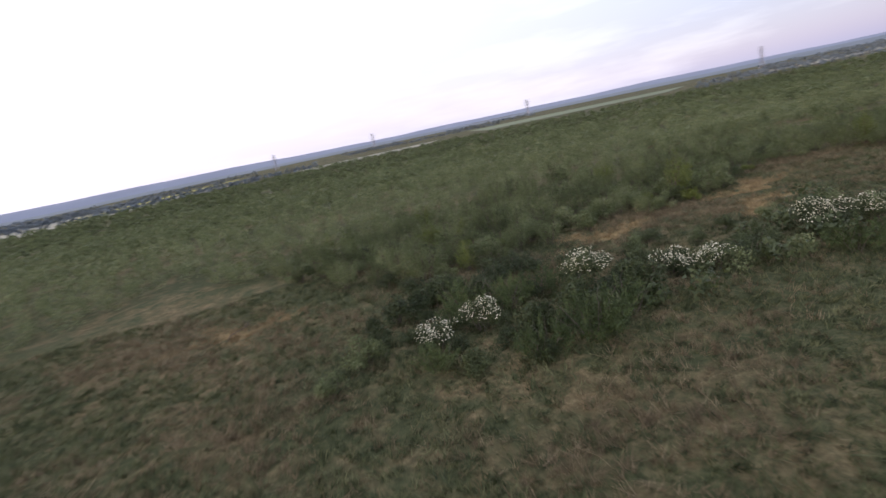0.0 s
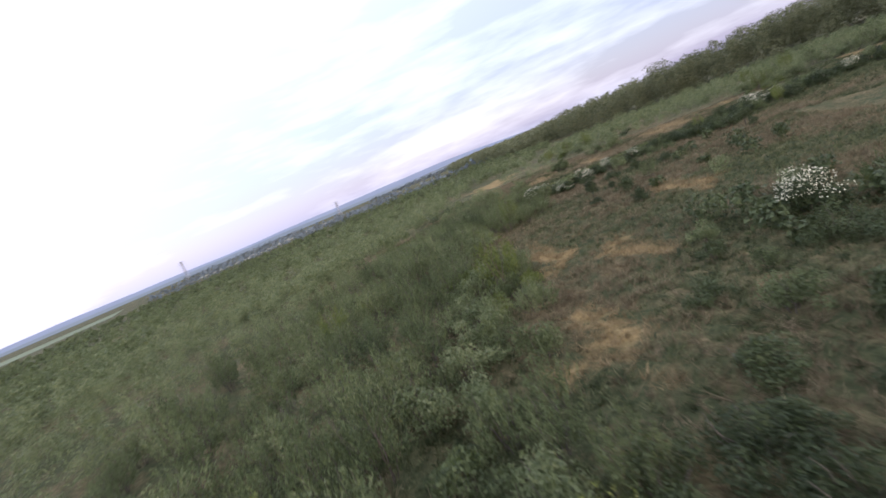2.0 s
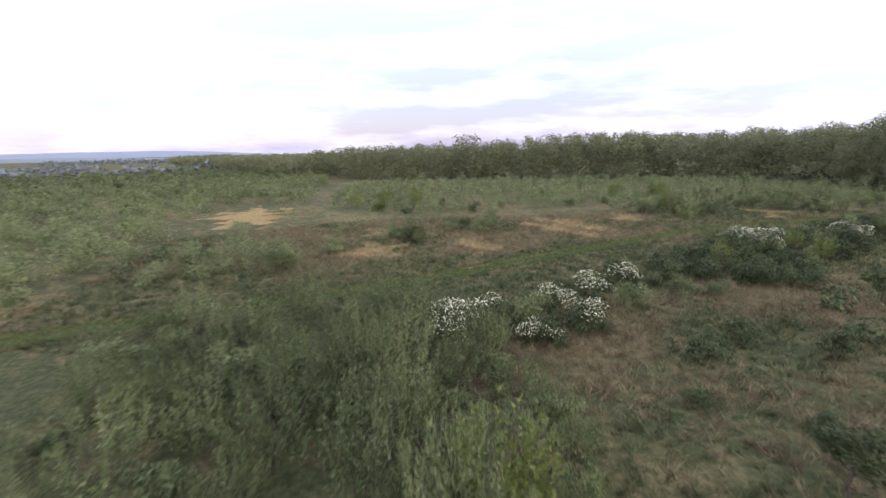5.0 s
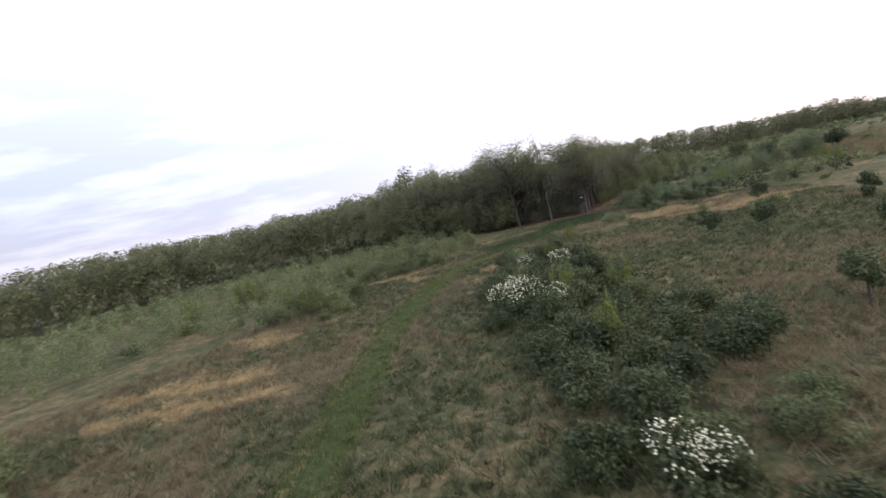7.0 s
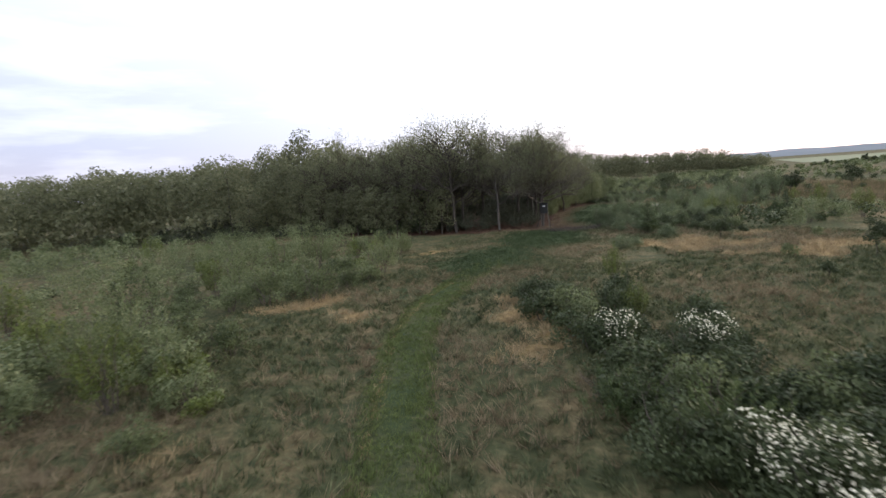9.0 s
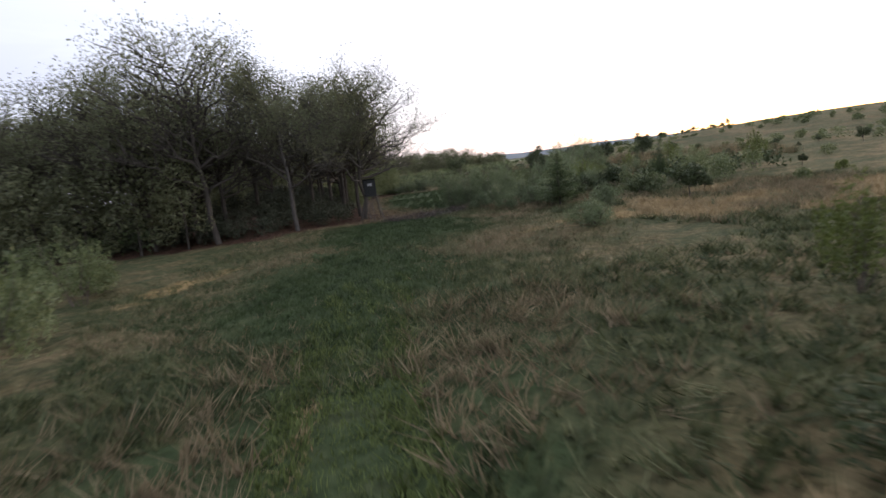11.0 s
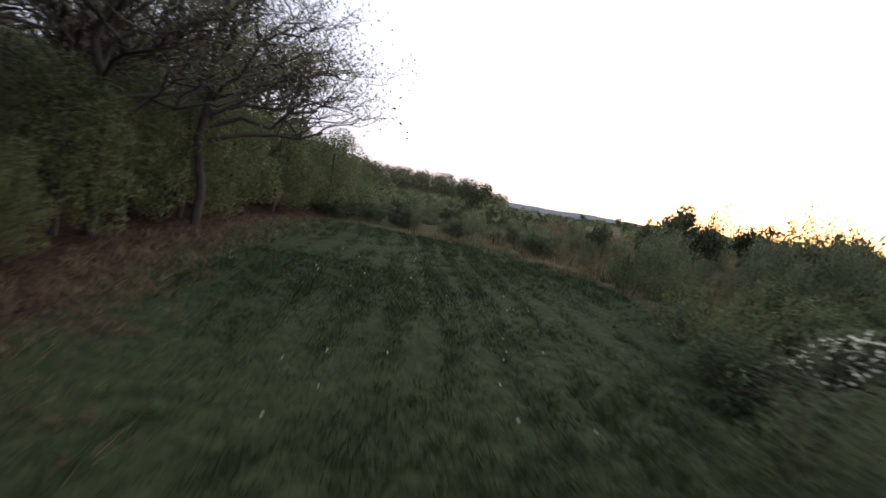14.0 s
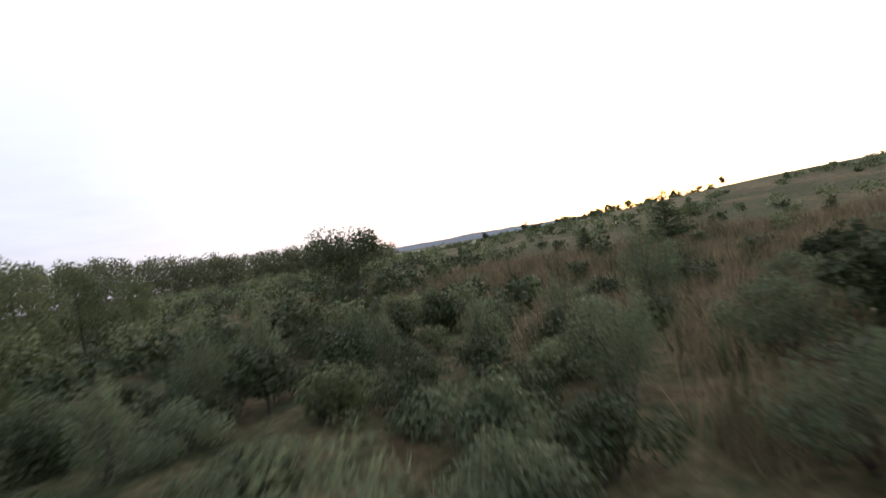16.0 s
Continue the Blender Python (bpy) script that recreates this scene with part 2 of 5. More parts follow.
M_BEECH = leaf_material("beech_leaves", (0.055, 0.070, 0.030), (0.122, 0.143, 0.064), (0.200, 0.220, 0.106), 0.48)
M_LITTER = leaf_material("fallen_leaves", (0.045, 0.024, 0.016), (0.105, 0.056, 0.036), (0.21, 0.135, 0.092), 0.05, 0.8)
M_BARK = surface("bark", [(0.3, (0.026, 0.021, 0.017)), (0.55, (0.063, 0.053, 0.043)), (0.75, (0.118, 0.100, 0.083))], 9, 0.95, 0.8, stretch=(1, 1, 0.25))
M_PALEBARK = surface("pale_bark", [(0.3, (0.04, 0.035, 0.030)), (0.55, (0.085, 0.076, 0.066)), (0.75, (0.14, 0.13, 0.11))], 9, 0.95, 0.8, stretch=(1, 1, 0.25))
M_TWIG = surface("twigs", [(0.3, (0.045, 0.036, 0.028)), (0.6, (0.115, 0.095, 0.077)), (0.8, (0.18, 0.152, 0.128))], 12, 0.95, 0.4)

# ---- building blocks ----


def raw_mesh(name, verts, faces, mat, smooth=False):
    """A mesh from arrays: verts (n, 3), faces (m, 3 or 4)."""
    me = bpy.data.meshes.new(name)
    verts, faces = np.asarray(verts, np.float32), np.asarray(faces, np.int32)
    k = faces.shape[1]
    me.vertices.add(len(verts))
    me.vertices.foreach_set("co", verts.ravel())
    me.loops.add(faces.size)
    me.loops.foreach_set("vertex_index", faces.ravel())
    me.polygons.add(len(faces))
    me.polygons.foreach_set("loop_start", np.arange(0, faces.size, k, dtype=np.int32))
    if smooth:
        me.polygons.foreach_set("use_smooth", np.ones(len(faces), bool))
    me.update(calc_edges=True)
    me.materials.append(mat)
    return me


def part(name, bm, mat, parent, label=""):
    """Links a bmesh, or a finished mesh, as one object under a thing."""
    if isinstance(bm, bmesh.types.BMesh):
        me = bpy.data.meshes.new(name)
        bm.to_mesh(me)
        bm.free()
        me.materials.append(mat)
    else:
        me = bm
    ob = new(name, me)
    ob.parent = parent
    if label:
        ob["label"] = label
    return ob


def unit(v):
    return v / np.maximum(np.linalg.norm(v, axis=-1, keepdims=True), 1e-9)


def leaf_quads(rng, pts, along, length, width, facing=None):
    """Pointed leaves at pts, pointing along, turned to face a way if one is given."""
    n = len(pts)
    along = unit(along)
    side = unit(np.cross(along, rng.normal(size=(n, 3)) if facing is None else facing))
    ln = length * rng.uniform(0.6, 1.3, (n, 1))
    wd = width * rng.uniform(0.6, 1.3, (n, 1))
    skew = rng.uniform(-0.15, 0.25, (n, 1))
    v = np.stack([pts - side * wd * 0.5, pts + side * wd * 0.5 + along * ln * skew, pts + along * ln], 1).reshape(-1, 3)
    return v, np.arange(3 * n).reshape(-1, 3)


def skin_leaves(rng, pts, out, length, width, loose=0.55, lift=0.35):
    """Leaves lying over a crown's skin, facing out and up."""
    n = len(pts)
    face = unit(unit(out) + np.array([0, 0, lift]) + rng.normal(size=(n, 3)) * loose)
    along = np.cross(face, rng.normal(size=(n, 3))) + 0.25 * unit(out)
    return leaf_quads(rng, pts, along, length, width, face)


def tubes(paths, sides=4):
    """Tapered tubes along paths, each a list of (point, radius)."""
    vs, fs, base = [], [], 0
    for path in paths:
        p = np.array([q[0] for q in path], float)
        r = np.array([q[1] for q in path], float)
        t = unit(np.gradient(p, axis=0))
        ref = np.array([0.31, 0.17, 0.94]) if abs(t[0, 2]) < 0.9 else np.array([0.94, 0.31, 0.17])
        u = unit(np.cross(t, ref))
        w = np.cross(t, u)
        ang = np.arange(sides) * 2 * math.pi / sides
        ring = p[:, None] + r[:, None, None] * (np.cos(ang)[None, :, None] * u[:, None] + np.sin(ang)[None, :, None] * w[:, None])
        vs.append(ring.reshape(-1, 3))
        k = np.arange(sides)
        for i in range(len(p) - 1):
            a, b = base + i * sides + k, base + i * sides + (k + 1) % sides
            fs.append(np.stack([a, b, b + sides, a + sides], 1))
        base += len(p) * sides
    return np.concatenate(vs), np.concatenate(fs)


def bent(rng, start, end, r0, r1, sag=0.0, wob=0.1, steps=4):
    """A crooked branch from start to end."""
    start, end = np.asarray(start, float), np.asarray(end, float)
    ln = np.linalg.norm(end - start)
    out = []
    for i in range(steps + 1):
        s = i / steps
        p = start + (end - start) * s + rng.normal(size=3) * wob * ln * (0 if i in (0, steps) else 0.5)
        p[2] += sag * ln * math.sin(math.pi * s)
        out.append((p, r0 + (r1 - r0) * s))
    return out


def thing(name, label, category, group=""):
    return tagged(new(name), label, category, group)


# ---- plants: each built once, then copied ----


def shrub_stems(rng, h, r, n):
    paths = []
    for i in range(n):
        a, q = rng.uniform(0, 6.283), r * rng.uniform(0.25, 0.95)
        top = (q * math.cos(a), q * math.sin(a), h * rng.uniform(0.6, 0.95))
        foot = (0.16 * r * math.cos(a), 0.16 * r * math.sin(a), -0.15)
        paths.append(bent(rng, foot, top, 0.035, 0.008, 0.05, 0.12, 3))
    return paths


def willow(seed, h=4.0, r=2.0, n=1800, mat=None, label="grey-green willow shrub with upright leafy shoots", name="willow_shrub", leaf=0.20, shoots=44, ragged=0.36, loose=0.16):
    """Upright shoots, each carrying narrow leaves most of the way up."""
    rng = np.random.default_rng(seed)
    root = thing(name, label, "shrub", "scrub")
    paths = shrub_stems(rng, h, r, 9)
    part("woody_base", raw_mesh("woody_base", *tubes(paths, 3), M_TWIG), None, root)["kind"] = "stuff"
    a, q = rng.uniform(0, 6.283, shoots), r * np.sqrt(rng.uniform(0.0, 1.0, shoots))
    top = np.stack([q * np.cos(a), q * np.sin(a), h * (1.02 - 0.42 * (q / r) ** 1.6) * rng.uniform(1.08 - ragged, 1.08, shoots)], 1)
    base = top * np.array([0.55, 0.55, 0.12])
    k = rng.integers(0, shoots, n)
    s = rng.uniform(0.12, 1.0, n) ** 0.8
    pts = base[k] + (top - base)[k] * s[:, None] + rng.normal(size=(n, 3)) * loose * (1.15 - 0.8 * s[:, None])
    d = unit(top - base)[k] * 0.9 + rng.normal(size=(n, 3)) * 0.55
    part("crown", raw_mesh("crown", *leaf_quads(rng, pts, d, leaf, leaf * 0.46, rng.normal(size=(n, 3)) * 0.7 + np.array([0, 0, 0.8]) + unit(pts * np.array([1, 1, 0])) * 0.5), mat or M_WILLOW), None, root)
    return root


def blob_points(rng, n, blobs, fill=0.38):
    """Points near the skins of a few overlapping ellipsoids, with their outward ways."""
    blobs = np.asarray(blobs, float)
    wt = blobs[:, 3] ** 2
    k = rng.choice(len(blobs), n, p=wt / wt.sum())
    d = unit(rng.normal(size=(n, 3)))
    rad = rng.uniform(0.0, 1.0, n) ** fill
    p = blobs[k, :3] + d * (blobs[k, 3] * rad)[:, None] * np.stack([np.ones(n), np.ones(n), blobs[k, 4]], 1)
    return p, d


def bush(seed, h=2.4, r=1.7, n=1750, mat=None, blossoms=0, label="dark green hawthorn bush, dense and rounded", name="hawthorn_bush", leaf=0.14):
    """A low thicket of several uneven domes."""
    rng = np.random.default_rng(seed)
    root = thing(name, label, "shrub", "bushes")
    part("woody_base", raw_mesh("woody_base", *tubes(shrub_stems(rng, h * 0.85, r * 0.8, 8), 3), M_TWIG), None, root)["kind"] = "stuff"
    blobs = []
    for i in range(13):
        a, q = rng.uniform(0, 6.283), r * rng.uniform(0.1, 0.85)
        br = r * rng.uniform(0.24, 0.46)
        blobs.append((q * math.cos(a), q * math.sin(a), max(br * 0.7, h * (1 - 0.55 * (q / r) ** 2) * rng.uniform(0.45, 0.95) - br * 0.6), br, 0.8))
    p, d = blob_points(rng, n, blobs)
    p[:, 2] = np.maximum(p[:, 2], 0.12)
    part("crown", raw_mesh("crown", *skin_leaves(rng, p, d, leaf * 1.35, leaf * 0.95, 0.7), mat or M_THORN), None, root)
    if blossoms:
        p, d = blob_points(rng, blossoms * 8, blobs, 0.2)
        keep = (p[:, 2] > h * 0.42) & (d[:, 2] > -0.1)
        near = np.linalg.norm(p[:, :2] - np.array([0.25 * r, 0.1 * r]), axis=1) < r * 0.95
        p, d = (p + d * 0.16)[keep & near][:blossoms], d[keep & near][:blossoms]
        vs, fs = umbels(rng, p, unit(d * 0.5 + np.array([0, 0, 0.9])), 0.043)
        ob = part("blossom", raw_mesh("blossom", vs, fs, M_BLOSSOM), None, root, "creamy white flat flower heads")
        ob["kind"] = "stuff"
    return root


def umbels(rng, p, nrm, r):
    """Flat flower heads: shallow six-sided dishes."""
    n = len(p)
    u = unit(np.cross(nrm, rng.normal(size=(n, 3))))
    w = np.cross(nrm, u)
    ang = np.arange(6) * math.pi / 3
    rr = r * rng.uniform(0.55, 1.25, (n, 1, 1)) * rng.uniform(0.8, 1.15, (n, 6, 1))
    ring = p[:, None] + rr * (np.cos(ang)[None, :, None] * u[:, None] + np.sin(ang)[None, :, None] * w[:, None]) - nrm[:, None] * 0.02
    v = np.concatenate([ring, (p + nrm * 0.03)[:, None]], 1)
    k = np.arange(6)
    f = np.stack([k, (k + 1) % 6, np.full(6, 6)], 1)
    return v.reshape(-1, 3), (f[None] + (np.arange(n) * 7)[:, None, None]).reshape(-1, 3)


def small_tree(seed, h=4.0, r=1.6, n=2000, mat=None, label="small round-headed young tree in dark green leaf", name="young_tree"):
    rng = np.random.default_rng(seed)
    root = thing(name, label, "tree", "young trees")
    paths = [bent(rng, (0, 0, -0.2), (0.1, 0, h * 0.75), 0.07, 0.025, 0, 0.05)]
    for i in range(9):
        a, z = rng.uniform(0, 6.283), h * rng.uniform(0.25, 0.6)
        paths.append(bent(rng, (0, 0, z), (r * 0.85 * math.cos(a), r * 0.85 * math.sin(a), z + h * rng.uniform(0.1, 0.32)), 0.03, 0.008, 0.05))
    part("trunk", raw_mesh("trunk", *tubes(paths, 4), M_BARK), None, root)
    blobs = [(0, 0, h * 0.62, r * 0.6, 1.0)]
    for i in range(10):
        a, q = rng.uniform(0, 6.283), r * rng.uniform(0.3, 0.75)
        blobs.append((q * math.cos(a), q * math.sin(a), h * rng.uniform(0.42, 0.85), r * rng.uniform(0.22, 0.42), 0.9))
    p, d = blob_points(rng, n, blobs)
    part("crown", raw_mesh("crown", *skin_leaves(rng, p, d, 0.19, 0.13, 0.8), mat or M_THORN), None, root)
    return root


def spruce(seed, h=6.0, r=1.7, n=7000):
    rng = np.random.default_rng(seed)
    root = thing("spruce_tree", "dark green spruce with tiered drooping branches", "tree", "spruces")
    part("trunk", raw_mesh("trunk", *tubes([bent(rng, (0, 0, -0.2), (0, 0, h * 0.97), 0.11, 0.012, 0, 0.01)], 5), M_BARK), None, root)
    m = 230
    z = h * (0.10 + 0.86 * rng.uniform(0, 1, m))
    a = rng.uniform(0, 6.283, m)
    ln = r * (1 - z / h) ** 0.9 * rng.uniform(0.6, 1.15, m)
    k = rng.choice(m, n, p=(ln + 0.03) / (ln + 0.03).sum())
    s = rng.uniform(0.05, 1.0, n)
    p = np.stack([ln[k] * s * np.cos(a[k]), ln[k] * s * np.sin(a[k]), z[k] + 0.22 * ln[k] * s - 0.10 * ln[k] * s ** 2], 1)
    fade = (0.35 + 0.65 * (1 - p[:, 2] / h))[:, None]
    p += rng.normal(size=(n, 3)) * np.array([0.08, 0.08, 0.05]) * fade
    d = np.stack([np.cos(a[k]), np.sin(a[k]), rng.uniform(-0.1, 0.6, n)], 1) + rng.normal(size=(n, 3)) * 0.45
    part("crown", raw_mesh("crown", *leaf_quads(rng, p, d, 0.22 * fade, 0.075 * fade), M_SPRUCE), None, root)
    return root


def grow(rng, paths, tips, start, way, length, radius, depth):
    """Adds a crooked limb and its side branches."""
    way = way / np.linalg.norm(way)
    end = start + way * length + np.array([0, 0, 0.06 * length])
    path = bent(rng, start, end, radius, radius * 0.5, 0.03, 0.11, 4 if depth else 2)
    paths.append(path)
    if depth == 0:
        tips.append(end)
        return
    for i in range(rng.integers(3, 6) if depth < 3 else 6):
        s = rng.uniform(0.3, 1.0)
        p = path[0][0] + (path[-1][0] - path[0][0]) * s
        near = path[min(len(path) - 1, int(round(s * (len(path) - 1))))][0]
        side = rng.normal(size=3)
        side[2] = abs(side[2]) * 0.45 - 0.05
        grow(rng, paths, tips, near, way * 0.75 + side / np.linalg.norm(side) * 0.95, length * rng.uniform(0.5, 0.72), radius * 0.46, depth - 1)


def oak(seed, h=16.0, r=6.0, n=4200, bark=None, leafy=0.55, low=0.26, label="tall oak at the wood's edge coming into leaf", boughs=(), fine=2, limbs=15, leaf=0.21):
    """A branching tree whose twigs still show between the young leaves; boughs are (height, way, length)."""
    rng = np.random.default_rng(seed)
    root = thing("oak_tree", label, "tree", "wood edge trees")
    trunk = bent(rng, (0, 0, -0.3), (rng.normal() * 0.5, rng.normal() * 0.5, h * 0.66), 0.25, 0.11, 0, 0.03, 5)
    part("trunk", raw_mesh("trunk", *tubes([trunk], 7), bark or M_BARK, True), None, root)
    paths, tips = [], []
    for i in range(limbs):
        s = rng.uniform(low, 1.0)
        p = trunk[0][0] + (trunk[-1][0] - trunk[0][0]) * s
        a = rng.uniform(0, 6.283)
        up = rng.uniform(0.25, 0.75) + 0.8 * max(0, s - 0.6)
        grow(rng, paths, tips, p, np.array([math.cos(a), math.sin(a), up]), r * rng.uniform(0.6, 0.9) * (1.1 - 0.35 * s), 0.13, fine)
    for z, way, length in boughs:
        s = z / (h * 0.62)
        p = trunk[0][0] + (trunk[-1][0] - trunk[0][0]) * s
        grow(rng, paths, tips, p, np.array(way, float), length, 0.13, 3)
    part("branchwork", raw_mesh("branchwork", *tubes(paths, 3), M_BARK), None, root)
    tips = np.array(tips)
    # the high twigs are in fuller leaf than the low ones
    wt = np.clip((tips[:, 2] / h - 0.42) * 2.4, 0.75 if boughs else 0.08, 1.0)
    k = rng.choice(len(tips), n, p=wt / wt.sum())
    p = tips[k] + rng.normal(size=(n, 3)) * leafy
    part("crown", raw_mesh("crown", *leaf_quads(rng, p, rng.normal(size=(n, 3)), leaf, leaf * 0.7), M_OAK), None, root)
    return root


def wood_tree(seed, h=19.5, r=5.2, n=2700, leaf=0.52, mat=None):
    """A closed crown as it shows above a wood, with its stem."""
    rng = np.random.default_rng(seed)
    root = thing("woodland_tree", "broadleaved woodland tree with a dull green rounded crown", "tree", "wood")
    part("trunk", raw_mesh("trunk", *tubes([bent(rng, (0, 0, -0.3), (0, 0, h * 0.7), 0.2, 0.08, 0, 0.03, 4)], 5), M_BARK), None, root)
    blobs = [(0, 0, h * 0.60, r * 0.72, 1.35)]
    for i in range(16):
        a, up = i * 2.4 + rng.uniform(-0.5, 0.5), (i + rng.uniform()) / 16
        q = r * rng.uniform(0.55, 0.75) * math.sqrt(max(0.05, 1.0 - max(0.0, up - 0.35) ** 2 / 0.44))
        blobs.append((q * math.cos(a), q * math.sin(a), h * (0.12 + 0.78 * up), r * rng.uniform(0.32, 0.46), 0.85))
    p, d = blob_points(rng, n, blobs, 0.14)
    part("crown", raw_mesh("crown", *skin_leaves(rng, p, d, leaf, leaf * 0.8, 0.4), mat or M_OAK), None, root)
    return root


def inside(poly, x, y):
    hit, j = False, len(poly) - 1
    for i in range(len(poly)):
        (xi, yi), (xj, yj) = poly[i], poly[j]
        if (yi > y) != (yj > y) and x < (xj - xi) * (y - yi) / (yj - yi) + xi:
            hit = not hit
        j = i
    return hit


def line_gap(line, x, y):
    """Distance from a point to a polyline."""
    best = 1e9
    for (ax, ay), (bx, by) in zip(line, line[1:]):
        dx, dy = bx - ax, by - ay
        s = max(0.0, min(1.0, ((x - ax) * dx + (y - ay) * dy) / (dx * dx + dy * dy)))
        best = min(best, math.hypot(x - ax - s * dx, y - ay - s * dy))
    return best


# ---- plan of the place ----
TRACK = [(96, 96), (98.5, 80), (100.5, 70), (103.5, 59), (108, 46), (112, 34), (116, 21), (118.9, 9), (120.4, -4), (120.2, -12), (118, -22), (114, -34), (110, -46), (104, -58)]
WOOD = [(104, -67), (117, -63), (140, -72), (165, -77), (200, -76), (228, -50), (250, 0), (285, 45), (350, 88), (470, 140), (640, 205),
        (660, 120), (430, 20), (330, -120), (260, -190), (150, -200), (96, -150), (88, -122), (95, -104), (100, -92), (102, -80)]
FAR_WOOD = [(120, -290), (62, -332), (20, -350), (-30, -362), (-78, -350), (-100, -400), (-40, -430), (120, -410)]
GREEN_WAY = [(119, -20), (115.5, -32), (110.5, -45), (104, -57)]
MEADOW = [(104, -56), (102, -78), (99, -90), (95, -101), (89, -112), (84, -112), (75, -96), (79, -84), (86, -72), (94, -60)]
THICKET_N = [(-120, 62), (-60, 62), (-44, 68), (-34, 82), (-16, 72), (-6, 56), (4, 51), (14, 53), (24, 56), (38, 56), (48, 62), (56, 66), (66, 62), (76, 62), (84, 68), (80, 90), (66, 120), (0, 150), (-120, 150)]
THICKET_E = [(170, 62), (152, 44), (154, 22), (150, 10), (140, 5), (129, 8.5), (127, 3), (134, -4), (146, -9), (137, -15), (129, -17), (126.5, -24), (126.5, -46), (140, -62), (165, -67), (198, -66), (218, -44), (236, 0), (246, 50), (190, 62)]
STRAW = [(166, 79, 13, 6), (134, 57, 6, 2), (119, 46, 6, 2.2), (131, 26, 7, 3), (133, 12, 5, 3), (46, 56, 6, 3), (20, 53, 5, 3), (36, 49, 4, 2.5), (55, 40, 5, 2.5), (-19, 53, 5, 3),
         (113, -8, 2.5, 5), (90, -38, 9, 5), (123, -44, 3, 3), (127, 30, 7, 3), (130, -14, 4, 3), (112, -2, 2, 4), (80, -30, 8, 4), (120, 60, 5, 3)]


def hillock(x, y):
    """Soft uneven ground."""
    w = 0.10 * (math.sin(x * 0.35 + 1.3 * math.sin(y * 0.21)) + math.sin(y * 0.41 + 1.1 * math.sin(x * 0.17)))
    return w * (0.35 if line_gap(TRACK, x, y) < 4 else 1.0)


def rise(x, y):
    """The low swell to the south-west."""
    return 9.0 * np.exp(-(((x + 150) / 110) ** 2 + ((y + 150) / 120) ** 2))


def ground_sheet():
    def axis(lo, hi, step):
        core = list(np.arange(lo, hi + 0.1, step))
        out, d = [], step
        a, b = lo, hi
        left, right = [], []
        while b < 4600:
            d *= 1.22
            a, b = a - d, b + d
            left.append(a)
            right.append(b)
        return np.array(left[::-1] + core + right)

    xs, ys = axis(-60, 180, 1.25), axis(-150, 110, 1.25)
    nx, ny = len(xs), len(ys)
    gx, gy = np.meshgrid(xs, ys, indexing="ij")
    rng = np.random.default_rng(5)
    z = 0.09 * np.sin(gx * 0.35 + 1.3 * np.sin(gy * 0.21)) + 0.09 * np.sin(gy * 0.41 + 1.1 * np.sin(gx * 0.17))
    near = (np.abs(gx - 60) < 130) & (np.abs(gy + 20) < 140)
    z = np.where(near, z + rng.uniform(-0.12, 0.12, z.shape), 0)
    z = z + rise(gx, gy)
    cover = np.zeros((nx, ny, 4), np.float32)
    cover[..., 3] = 1
    for cx, cy, rx, ry in STRAW:
        wx = gx + 0.45 * rx * np.sin(gy * 0.9 + cx) + 1.2 * np.sin(gy * 0.37 + cy)
        wy = gy + 0.45 * ry * np.sin(gx * 0.8 + cy) + 1.0 * np.sin(gx * 0.31 + cx)
        q = ((wx - cx) / rx) ** 2 + ((wy - cy) / ry) ** 2
        cover[..., 0] = np.maximum(cover[..., 0], np.clip((1.25 if cx == 166 else 0.80) - 0.55 * q, 0, 1))
    for i in range(nx):
        for j in range(ny):
            x, y = gx[i, j], gy[i, j]
            if not near[i, j]:
                continue
            if inside(WOOD, x, y):
                cover[i, j, 2] = 1
            elif inside(MEADOW, x, y):
                e = line_gap(WOOD[-6:] + WOOD[:5], x, y)
                cover[i, j, 2] = max(0, min(0.95, 1.1 - e / (7.5 if y > -68 and y < -60.5 else 5.0 if y > -98 else 3.0)))
                cover[i, j, 1] = 1
                z[i, j] *= 0.5
            else:
                g = line_gap(TRACK, x, y)
                cover[i, j, 1] = max(0, min(0.7, 1.1 - g / 1.7))
                if g < 4:
                    z[i, j] *= 0.35
                e = line_gap(WOOD[-6:] + WOOD[:5], x, y)
                cover[i, j, 2] = max(0, min(0.95, 1.2 - e / (7.5 if x < 104 and y < -60.5 else 5.5 if x < 108 else 3.0)))
                cover[i, j, 1] = max(cover[i, j, 1], min(0.85, 1.45 - line_gap(GREEN_WAY, x, y) / 6.5))
                if y < -84 and x < 84:
                    cover[i, j, 2] = max(cover[i, j, 2], 0.3)
            # leaf-strewn corner
            if ((x - 101.4) / 2.4) ** 2 + ((y + 62.4) / 2.6) ** 2 < 1:
                cover[i, j, 1], cover[i, j, 2] = 0.0, 0.9
    co = np.stack([gx, gy, z], -1).reshape(-1, 3)
    i, j = np.meshgrid(np.arange(nx - 1), np.arange(ny - 1), indexing="ij")
    a = (i * ny + j).ravel()
    me = raw_mesh("ground", co, np.stack([a, a + ny, a + ny + 1, a + 1], 1), M_GROUND, True)
    at = me.color_attributes.new("cover", "FLOAT_COLOR", "POINT")
    at.data.foreach_set("color", cover.ravel())
    return tagged(new("ground", me), "rough olive and tan grassland, tussocky, reaching the horizon", "ground", kind="structure")


ground_sheet()

